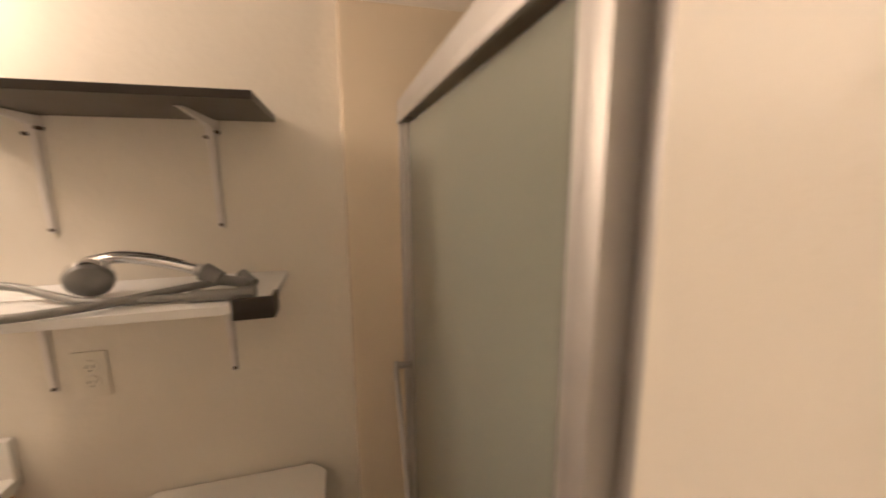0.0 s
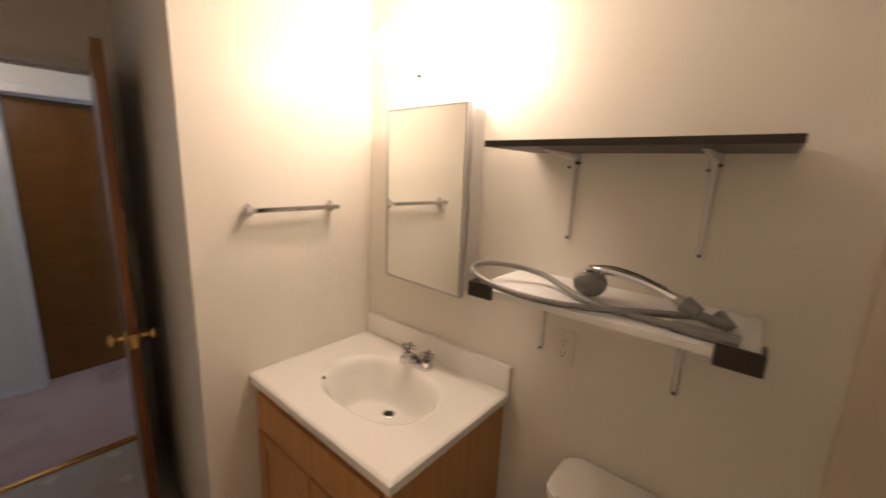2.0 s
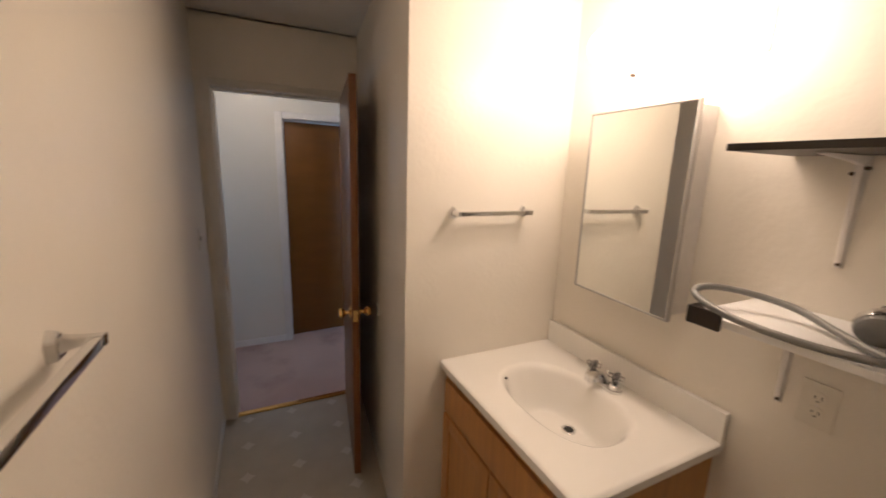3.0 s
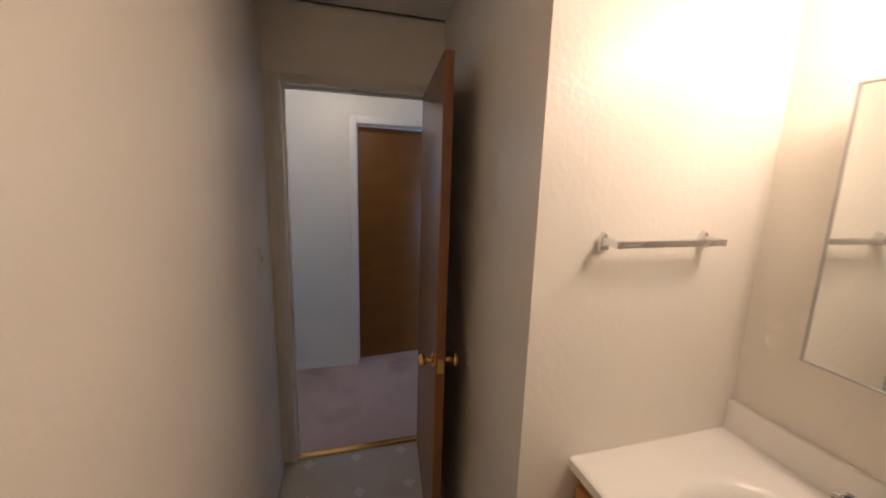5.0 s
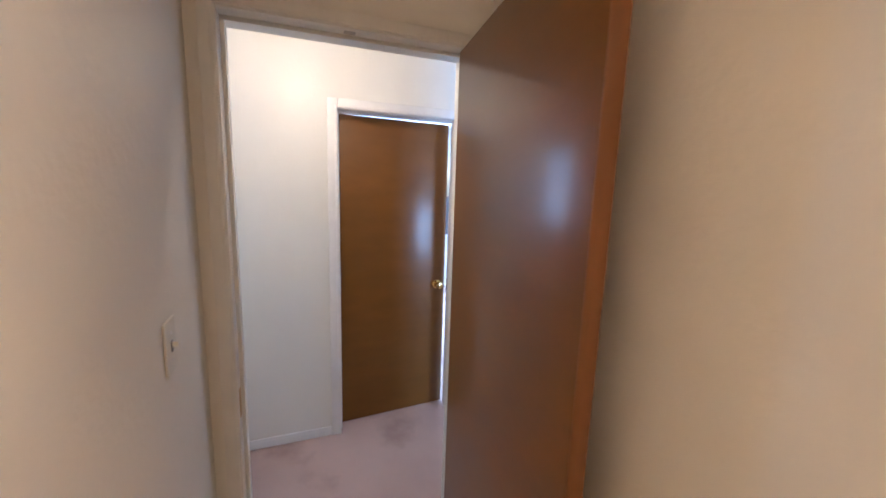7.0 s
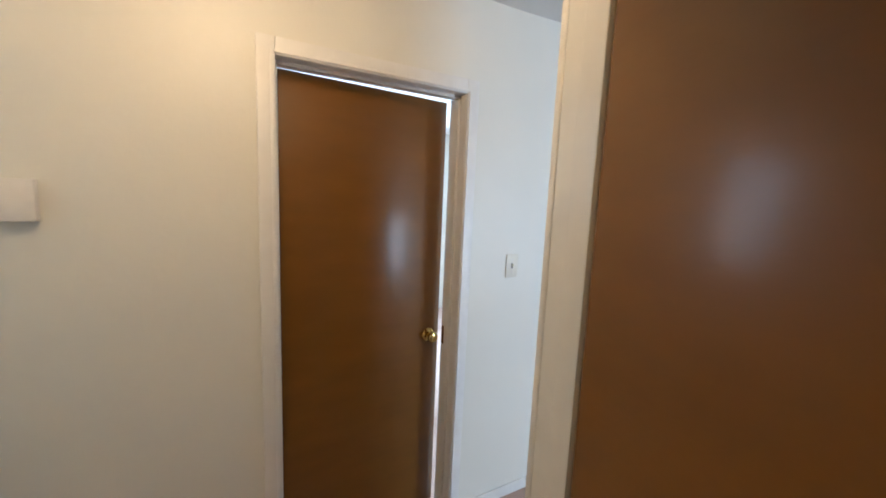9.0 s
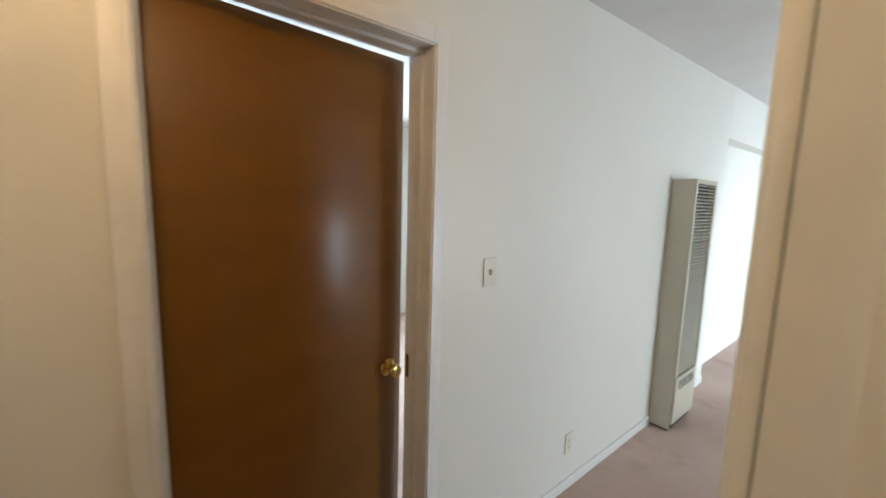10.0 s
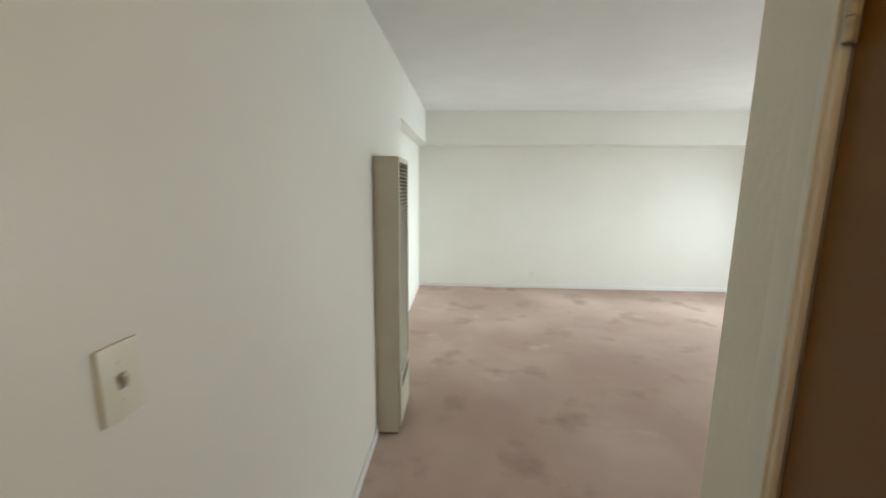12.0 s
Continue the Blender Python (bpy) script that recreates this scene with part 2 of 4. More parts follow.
def thing(name, at, label, category, group="", kind=""):
    ob = new(name)
    ob.location = at
    ob.empty_display_size = 0.05
    return tagged(ob, label, category, group, kind)


def boxes(name, material, dims, parent=None, label="", bevel=0.0):
    bm = bmesh.new()
    for d in dims:
        box(bm, *d, bevel=bevel)
    return part(name, bm, material, parent, label, smooth=bevel > 0)


def setting(ob, label, category):
    return tagged(ob, label, category, kind="structure")


# ---- structure ----
X_W, X_E, WT = -1.113, -0.13, 0.13          # hall faces west and east, wall thickness
Y_S, Y_M, X_SH = -0.094, 1.388, 3.0         # bathroom south and mirror walls, shower front
Y_LS, Y_FAR, X_LE, X_LO = 1.665, 6.90, 4.60, 4.75       # living room south, north and east walls
DH = 2.03                                   # bedroom and closet doorways
BH = 2.062                                  # bathroom doorway
B0, B1 = -0.016, 0.732                         # bathroom doorway
H0, H1 = 0.41, 1.165                        # bedroom doorway in the hall
C0, C1 = 0.90, 1.50                         # closet doorway


def ceil_z(y):
    return 2.43 + 0.0305 * max(0.0, y - 1.4)


floor_bath = boxes("floor_bath", M_VINYL, [(-0.03, 3.95, -0.22, 1.45, -0.1, 0.0)])
setting(floor_bath, "beige sheet vinyl floor with small pale diamonds", "floor")
floor_carpet = boxes("floor_carpet", M_CARPET, [(-4.4, -0.03, -1.7, 1.60, -0.1, 0.004), (-4.4, X_LE + 0.15, 1.60, 7.05, -0.1, 0.004)])
setting(floor_carpet, "worn mauve cut-pile carpet with stains", "floor")

setting(boxes("wall_bath_south", M_WALL, [(0, 3.95, Y_S - 0.12, Y_S, 0, 2.46)]), "cream painted bathroom wall", "wall")
setting(boxes("wall_mirror", M_WALL, [(1.2, 3.95, Y_M, Y_LS, 0, 2.60)]), "cream painted wall behind the vanity", "wall")
bm = bmesh.new()
prism(bm, [(0.0, 0.80), (1.315, 0.665), (1.315, Y_M), (1.215, Y_M), (1.215, 0.78), (0.0, 0.90)], 0, 2.46)
setting(part("wall_alcove", bm, M_WALL), "cream painted wall end beside the vanity", "wall")
setting(boxes("wall_hall_east", M_WALL, [(X_E, 0, -1.6, B0 - 0.02, 0, 2.46), (X_E, 0, B0 - 0.02, B1 + 0.02, BH + 0.02, 2.46),
        (X_E, 0, B1 + 0.02, C0, 0, 2.46), (X_E, 0, C0, C1, DH + 0.02, 2.46), (X_E, 0, C1, Y_LS, 0, 2.46)]), "cream wall with the bathroom and closet doorways", "wall")
setting(boxes("wall_closet_back", M_WALL, [(0.0, 1.2, Y_M, Y_LS, 0, 2.6), (0.62, 0.68, 0.91, Y_M, 0, 2.46)]), "plain inner closet wall", "wall")
bm = bmesh.new()
# the gap from y -0.82 to -0.42 is cut for the added highlight lamp
for y0, y1, z0, z1 in ((-1.6, -0.82, 0, None), (-0.82, -0.42, 0, 1.5), (-0.82, -0.42, 2.1, None), (-0.42, H0 - 0.02, 0, None), (H0 - 0.02, H1 + 0.02, DH + 0.02, None), (H1 + 0.02, 4.234, 0, None)):
    prism(bm, [(X_W - WT, y0), (X_W, y0), (X_W, y1), (X_W - WT, y1)], z0, z1 or (lambda x, y: ceil_z(y) + 0.03))
setting(part("wall_hall_west", bm, M_HALL), "long white painted wall with the bedroom doorway", "wall")
bm = bmesh.new()
prism(bm, [(X_W - WT - 0.14, 4.1), (X_W - WT - 0.005, 4.1), (X_W - WT - 0.005, Y_FAR), (X_W - WT - 0.14, Y_FAR)], 0, 2.66)
setting(part("wall_living_west", bm, M_HALL), "white painted recessed wall under a soffit", "wall")


def soffit(name, outline, z_of):
    bm = bmesh.new()
    a = [bm.verts.new((x, y, z_of(y))) for x, y in outline]
    b = [bm.verts.new((x, y, ceil_z(y) + 0.03)) for x, y in outline]
    k = len(a)
    bm.faces.new(a[::-1])
    bm.faces.new(b)
    for i in range(k):
        bm.faces.new((a[i], a[(i + 1) % k], b[(i + 1) % k], b[i]))
    return setting(part(name, bm, M_HALL), "white painted soffit below the ceiling", "soffit")


soffit("soffit_west", [(X_W - WT - 0.004, 4.236), (X_W, 4.236), (X_W, 6.499), (X_W - WT - 0.004, 6.499)], lambda y: 2.11 + 0.018 * (y - 4.234))
soffit("soffit_north", [(X_W - WT - 0.004, 6.50), (X_LE, 6.50), (X_LE, Y_FAR - 0.001), (X_W - WT - 0.004, Y_FAR - 0.001)], lambda y: 2.151)
setting(boxes("wall_living_north", M_HALL, [(-1.5, X_LO, Y_FAR, 7.05, 0, 2.7)]), "white painted far living room wall", "wall")
WZ0, WZ1 = 0.08, 1.95
LIVING_WINDOWS = ((4.05, 5.45), (5.55, 6.50))
setting(boxes("wall_living_east", M_HALL, [(X_LE, X_LO, 1.5, 4.05, 0, 2.7), (X_LE, X_LO, 5.45, 5.55, 0, 2.7), (X_LE, X_LO, 6.50, Y_FAR, 0, 2.7)]
        + [(X_LE, X_LO, a, b, c, d) for a, b in LIVING_WINDOWS for c, d in ((0, WZ0), (WZ1, 2.7))]), "white living room wall with two wide windows", "wall")
setting(boxes("wall_living_south", M_HALL, [(3.95, X_LE, 1.5, Y_LS, 0, 2.7)]), "plain white wall", "wall")
setting(boxes("wall_hall_south", M_HALL, [(X_W, X_E, -1.6, -1.5, 0, 2.46)]), "plain white end wall of the hall", "wall")
setting(boxes("wall_bedroom", M_HALL, [(-4.45, X_W - WT, -1.6, -1.5, 0, 2.46), (-4.45, -1.39, 3.4, 3.5, 0, 2.46), (-4.45, -4.35, -1.5, 0.6, 0, 2.46), (-4.45, -4.35, 2.6, 3.4, 0, 2.46),
        (-4.45, -4.35, 0.6, 2.6, 0, 0.8), (-4.45, -4.35, 0.6, 2.6, 2.2, 2.46)]), "plain bedroom walls beyond the ajar door", "wall")
setting(boxes("wall_shower_back", M_PANEL, [(3.85, 3.95, Y_S, Y_M, 0, 2.46)]), "beige shower wall", "wall")
setting(boxes("wall_shower_return", M_WALL, [(X_SH + 0.006, 3.85, Y_S, 0.523, 0, 2.46)]), "cream wall beside the shower", "wall")

setting(boxes("ceiling_bath", M_CEIL, [(-0.0, 3.95, -0.22, Y_M, 2.44, 2.56)]), "cream painted bathroom ceiling", "ceiling")
setting(boxes("ceiling_bedroom", M_CEIL, [(-4.45, X_W - WT, -1.6, 3.5, 2.44, 2.52)]), "plain bedroom ceiling", "ceiling")
bm = bmesh.new()
ys = (-1.6, 1.4, 7.05)
for y0, y1, xr0, xr1 in ((-1.6, 1.4, X_W - WT, 0.0), (1.4, 7.05, X_W - WT - 0.14, X_LO)):
    v = [bm.verts.new((x, y, ceil_z(y) + dz)) for dz in (0, 0.12) for x, y in ((xr0, y0), (xr1, y0), (xr1, y1), (xr0, y1))]
    for f in ((3, 2, 1, 0), (4, 5, 6, 7), (0, 1, 5, 4), (1, 2, 6, 5), (2, 3, 7, 6), (3, 0, 4, 7)):
        bm.faces.new([v[i] for i in f])
setting(part("ceiling_hall_living", bm, M_CEIL), "smooth grey-white ceiling rising gently", "ceiling")

# windows that close the lit openings; the small hall one is added for its lamp
for k, (a, b) in enumerate(LIVING_WINDOWS):
    setting(boxes(("window_1", "window_4")[k], M_TRIM_HALL, [(X_LE + 0.03, X_LE + 0.10, a, a + 0.05, WZ0, WZ1), (X_LE + 0.03, X_LE + 0.10, b - 0.05, b, WZ0, WZ1), (X_LE + 0.03, X_LE + 0.10, a + 0.05, b - 0.05, WZ0, WZ0 + 0.05),
            (X_LE + 0.03, X_LE + 0.10, a + 0.05, b - 0.05, WZ1 - 0.05, WZ1)]), "wide white-framed living room window", "window")
setting(boxes("window_2", M_TRIM_HALL, [(-4.44, -4.37, 0.6, 0.65, 0.8, 2.2), (-4.44, -4.37, 2.55, 2.6, 0.8, 2.2), (-4.44, -4.37, 0.65, 2.55, 0.8, 0.85), (-4.44, -4.37, 0.65, 2.55, 2.15, 2.2)]),
               "white-framed bedroom window", "window")
setting(boxes("highlight_opening", M_TRIM_HALL, [(X_W - 0.115, X_W - 0.095, -0.819, -0.79, 1.501, 2.099), (X_W - 0.115, X_W - 0.095, -0.45, -0.421, 1.501, 2.099), (X_W - 0.115, X_W - 0.095, -0.79, -0.45, 1.501, 1.53),
        (X_W - 0.115, X_W - 0.095, -0.79, -0.45, 2.07, 2.099)]), "added white-framed opening for the unseen door highlight lamp", "window")
setting(boxes("ground", M_GROUND, [(-60, 60, -60, 60, -0.3, -0.2)]), "plain ground outside the windows", "ground")


# ---- trim ----
def casing(name, face, out, y0, y1, material, label, width=0.058, south=True, top=DH):
    """A flat casing with a rounded edge round a doorway in a wall at x = face; out is +1 or -1."""
    root = setting(thing(name, (face, (y0 + y1) / 2, 0), label, "door casing"), label, "door casing")
    bm = bmesh.new()
    a, b = sorted((face + out * 0.001, face + out * 0.015))
    box(bm, a, b, y0 - width, y0, 0.004, top + width, 0.004)
    if south:
        part("side_casing", bm, material, root, smooth=True)
    else:
        bm.free()
    bm = bmesh.new()
    box(bm, a, b, y1, y1 + width, 0.004, top + width, 0.004)
    part("side_casing", bm, material, root, smooth=True)
    bm = bmesh.new()
    box(bm, a, b, y0 + 0.0005, y1 - 0.0005, top, top + width, 0.004)
    part("head_casing", bm, material, root, smooth=True)
    # an inner bead along the opening
    bm = bmesh.new()
    c, d = sorted((face + out * 0.0145, face + out * 0.021))
    for q in ((c, d, y0 - 0.017, y0 - 0.006, 0.004, top + 0.017), (c, d, y1 + 0.006, y1 + 0.017, 0.004, top + 0.017), (c, d, y0 - 0.006, y1 + 0.006, top + 0.006, top + 0.017)):
        box(bm, *q, bevel=0.002)
    part("bead", bm, material, root, smooth=True)
    return root


def jamb(name, x0, x1, y0, y1, stop0, stop1, material, label, top=DH):
    """The lining of a doorway, with a stop all round."""
    root = setting(thing(name, (x0, (y0 + y1) / 2, 0), label, "door frame"), label, "door frame")
    part("side_jamb", _b((x0, x1, y0 - 0.0195, y0, 0.004, top)), material, root)
    part("side_jamb", _b((x0, x1, y1, y1 + 0.0195, 0.004, top)), material, root)
    part("head_jamb", _b((x0, x1, y0 - 0.0195, y1 + 0.0195, top, top + 0.0195)), material, root)
    part("stop", _b((stop0, stop1, y0, y0 + 0.012, 0.004, top - 0.012)), material, root)
    part("stop", _b((stop0, stop1, y1 - 0.012, y1, 0.004, top - 0.012)), material, root)
    part("stop", _b((stop0, stop1, y0, y1, top - 0.012, top)), material, root)
    return root


def _b(d, bevel=0.0015):
    bm = bmesh.new()
    box(bm, *d, bevel=bevel)
    return bm


casing("bath_door_casing_inside", 0.0, 1, B0, B1, M_TRIM, "cream painted casing round the bathroom doorway", south=True, width=0.045, top=BH)
casing("bath_door_casing_hall", X_E, -1, B0, B1, M_TRIM, "cream painted casing on the hall side", top=BH)
bath_jamb = jamb("bath_door_jamb", X_E, 0.0, B0, B1, -0.085, -0.042, M_TRIM, "cream painted bathroom door jamb with a stop", top=BH)
casing("bedroom_door_casing", X_W, 1, H0, H1, M_TRIM_HALL, "white painted casing round the bedroom doorway")
jamb("bedroom_door_jamb", X_W - WT, X_W, H0, H1, X_W - 0.085, X_W - 0.042, M_TRIM_HALL, "white painted bedroom door jamb with a stop")
casing("closet_door_casing", X_E, -1, C0, C1, M_TRIM, "cream painted casing round the closet doorway")
closet_jamb = jamb("closet_door_jamb", X_E, 0.0, C0, C1, -0.078, -0.045, M_TRIM, "cream painted closet door jamb")


def skirting(name, runs, material, label):
    root = setting(thing(name, (runs[0][0], runs[0][2], 0), label, "baseboard"), label, "baseboard")
    for d in runs:
        part("board", _b((*d, 0.004, 0.065), 0.003), material, root, smooth=True)
    return root


skirting("baseboard_hall", [(X_W + 0.001, X_W + 0.011, -1.5, H0 - 0.0585), (X_W + 0.001, X_W + 0.011, H1 + 0.0585, 3.165), (X_W + 0.001, X_W + 0.011, 3.58, 4.23)], M_TRIM_HALL, "low white painted baseboard")
skirting("baseboard_living", [(X_W - WT - 0.004, X_W - WT + 0.007, 4.24, Y_FAR - 0.012), (X_W - WT + 0.008, X_LE, Y_FAR - 0.011, Y_FAR - 0.001)], M_TRIM_HALL, "low white painted baseboard of the living room")
skirting("baseboard_bath", [(0.02, 2.99, Y_S + 0.001, Y_S + 0.009)], M_TRIM, "low cream baseboard in the bathroom")

bm = bmesh.new()
prof = [(-0.055, 0.0), (-0.045, 0.007), (-0.03, 0.010), (-0.012, 0.007), (-0.002, 0.0)]
v0 = [bm.verts.new((x, B0 + 0.001, z + 0.0045)) for x, z in prof]
v1 = [bm.verts.new((x, B1 - 0.001, z + 0.0045)) for x, z in prof]
for i in range(len(prof)):
    j = (i + 1) % len(prof)
    bm.faces.new((v0[i], v0[j], v1[j], v1[i]))
bm.faces.new(v0)
bm.faces.new(v1[::-1])
setting(part("threshold_strip", bm, M_BRASS), "brass strip between vinyl and carpet", "threshold")


# ---- doors ----
def knob_set(parent, y_off, z, x_face_a, x_face_b):
    """Two turned brass knobs with roses, on the local faces x_face_a (towards -x) and x_face_b."""
    for x, s in ((x_face_a, -1), (x_face_b, 1)):
        m = Matrix.Translation((x, y_off, z)) @ Matrix.Rotation(radians(90 * s), 4, "Y")
        bm = bmesh.new()
        lathe(bm, [(0.0, 0.0), (0.032, 0.0), (0.032, 0.004), (0.024, 0.009), (0.012, 0.012), (0.0, 0.012)], m)
        lathe(bm, [(0.0, 0.011), (0.010, 0.011), (0.0095, 0.028), (0.018, 0.034), (0.026, 0.044), (0.0265, 0.052), (0.021, 0.060), (0.010, 0.0625), (0.0, 0.0625)], m)
        k = part("knob", bm, M_BRASS, None, "polished brass knob", smooth=True)
        k.parent = parent


def leaf(name, hinge, angle, width, label, flip=1, z1=2.02, edge=True):
    """A flush door. Locally it runs along +y from the hinge; its faces are at x = 0 and x = -0.035."""
    root = setting(thing(name, hinge, label, "door"), label, "door")
    bm = bmesh.new()
    box(bm, -0.035, 0.0, 0.0, width - 0.003, 0.012, z1, bevel=0.0015)
    ob = part("slab", bm, M_DOOR, None, "", smooth=True)
    ob.parent = root
    bm = bmesh.new()
    box(bm, -0.0345, -0.0005, width - 0.003, width, 0.0125, z1 - 0.0005, bevel=0.0008)
    ob = part("lock_edge", bm, M_EDGE, None, "orange-brown unstained edge", smooth=True)
    ob.parent = root
    bm = bmesh.new()
    box(bm, -0.029, -0.006, width - 0.0005, width + 0.0012, 0.892, 0.952)
    ob = part("latch_plate", bm, M_BRASS, None, "brass latch plate")
    ob.parent = root
    knob_set(root, width - 0.06, 0.922, -0.035, 0.0)
    root.matrix_basis = Matrix.Translation(hinge) @ Matrix.Rotation(radians(angle), 4, "Z")
    return root


def hinge(frame_of, at, axis_x, axis_y):
    """A three-knuckle butt hinge, painted over in part, on a door frame."""
    x, y, z = at
    plate_ob = part("hinge", _b((x + min(0, axis_x * 0.03), x + max(0, axis_x * 0.03), y + min(0, axis_y), y + max(0, axis_y), z - 0.045, z + 0.045), 0.0004), M_HINGE, frame_of, "paint-spotted brass butt hinge")
    for i in range(3):
        bm = bmesh.new()
        rod(bm, (x, y, z - 0.045 + 0.0305 * i), (x, y, z - 0.045 + 0.0305 * i + 0.029), 0.0065, 12)
        ob = part("knuckle", bm, M_HINGE, None, smooth=True)
        ob.parent = plate_ob
        ob.matrix_parent_inverse = Matrix()
    bm = bmesh.new()
    rod(bm, (x, y, z + 0.046), (x, y, z + 0.052), 0.005, 10)
    ob = part("pin", bm, M_DARK, None)
    ob.parent = plate_ob
    ob.matrix_parent_inverse = Matrix()


# bathroom door, open against the alcove wall: runs from the hinge along +x, tilted south
leaf("door_bath", (-0.006, 0.688, 0), -97.9, 0.805, "dark brown flush wooden door standing open", z1=2.053)
leaf("door_bedroom", (X_W - WT + 0.036, H0 + 0.003, 0), 4.4, 0.747, "dark brown flush bedroom door standing ajar")
cd = leaf("door_closet", (X_E - 0.002, C1 - 0.004, 0), 180, 0.592, "dark brown flush closet door, closed")
for hz in (0.25, 1.05, 1.80):
    hinge(bath_jamb, (0.008, B1 - 0.004, hz), -1, 0.003)
for hz in (0.25, 1.78):
    hinge(closet_jamb, (X_E - 0.013, C1 - 0.005, hz), 1, 0.003)
bm = bmesh.new()
box(bm, -0.034, -0.008, B0, B0 + 0.0016, 0.877, 0.967, 0.0005)
tagged(part("strike_plate", bm, M_BRASS), "small brass strike plate on the bathroom jamb", "strike plate")
bm = bmesh.new()
box(bm, X_W - WT + 0.008, X_W - WT + 0.034, H1 - 0.0016, H1, 0.877, 0.967, 0.0005)
tagged(part("strike_plate", bm, M_BRASS), "small brass strike plate on the bedroom jamb", "strike plate")


bm = bmesh.new()
box(bm, -0.03, -0.008, 0.315, 0.35, BH - 0.002, BH, 0.0005)
tagged(part("catch_plate", bm, M_ALU), "small grey catch plate under the door head", "catch plate")
bm = bmesh.new()
lathe(bm, [(0.0, 0.0), (0.036, 0.0), (0.036, 0.003), (0.030, 0.006), (0.0, 0.006)], Matrix.Translation((0.735, 0.7242, 0.922)) @ Matrix.Rotation(radians(-5.86), 4, "Z") @ Matrix.Rotation(radians(90), 4, "X"))
tagged(part("door_bumper", bm, M_TRIM, smooth=True), "round cream bumper disc behind the door knob", "door bumper")


# ---- electrical plates ----
def plate(name, at, normal, w, h, label, category, kind):
    """A wall plate; locally x is across, y out of the wall, z up."""
    root = tagged(thing(name, at, label, category))
    out = []
    def add(nm, bm, mat, lab=""):
        ob = part(nm, bm, mat, None, lab, smooth=True)
        ob.parent = root
        out.append(ob)
    bm = bmesh.new()
    box(bm, -w / 2, w / 2, 0.0005, 0.006, -h / 2, h / 2, 0.0025)
    add("cover_plate", bm, M_IVORY)
    def screw(z):
        b = bmesh.new()
        rod(b, (0, 0.005, z), (0, 0.0075, z), 0.0032, 10)
        add("screw", b, M_BRACKET)
    if kind == "switch":
        screw(0.03), screw(-0.03)
        b = bmesh.new()
        box(b, -0.005, 0.005, 0.005, 0.008, -0.012, 0.012, 0.001)
        add("toggle_slot", b, M_GREY, "grey toggle slot")
        b = bmesh.new()
        box(b, -0.0035, 0.0035, 0.006, 0.019, -0.002, 0.009, 0.001)
        add("toggle", b, M_IVORY)
    else:
        screw(0)
        for z in (0.0195, -0.0195):
            b = bmesh.new()
            lathe(b, [(0.0, 0.004), (0.0168, 0.004), (0.0168, 0.0078), (0.0, 0.0078)], Matrix.Translation((0, 0, z)) @ Matrix.Rotation(radians(-90), 4, "X"))
            add("socket", b, M_IVORY)
            for x, hh in ((-0.0063, 0.0045), (0.0063, 0.0038)):
                b = bmesh.new()
                box(b, x - 0.0011, x + 0.0011, 0.0075, 0.0082, z + 0.002 - hh, z + 0.002 + hh)
                add("slot", b, M_SLOT, "dark slot")
            b = bmesh.new()
            rod(b, (0, 0.0075, z - 0.0085), (0, 0.0082, z - 0.0085), 0.0024, 8)
            add("slot", b, M_SLOT, "dark ground hole")
    root.matrix_basis = Matrix.Translation(at) @ Matrix.Rotation(normal, 4, "Z")
    return root


plate("light_switch", (0.337, Y_S, 1.268), 0.0, 0.07, 0.115, "ivory toggle switch beside the bathroom door", "switch", "switch")
plate("light_switch", (X_W, 1.473, 1.269), radians(-90), 0.07, 0.115, "ivory toggle switch on the white hall wall", "switch", "switch")
plate("power_outlet", (2.247, Y_M, 1.123), radians(180), 0.07, 0.115, "ivory duplex outlet below the bathroom shelf", "outlet", "outlet")
plate("power_outlet", (X_W, 2.143, 0.272), radians(-90), 0.07, 0.115, "ivory duplex outlet low on the hall wall", "outlet", "outlet")
plate("power_outlet", (0.526, Y_FAR, 0.235), radians(180), 0.07, 0.115, "ivory duplex outlet on the far living room wall", "outlet", "outlet")

th = tagged(thing("thermostat", (X_W, -0.255, 1.48), "white box thermostat with a dark dial window", "thermostat"))
part("backplate", _b((X_W + 0.0005, X_W + 0.008, -0.320, -0.190, 1.484, 1.588), 0.002), M_IVORY, th, smooth=True)
part("cover", _b((X_W + 0.0082, X_W + 0.042, -0.325, -0.185, 1.480, 1.592), 0.004), M_BRACKET, th, smooth=True)
part("dial_window", _b((X_W + 0.0415, X_W + 0.0435, -0.310, -0.268, 1.560, 1.580), 0.0008), M_SLOT, th, "dark window")


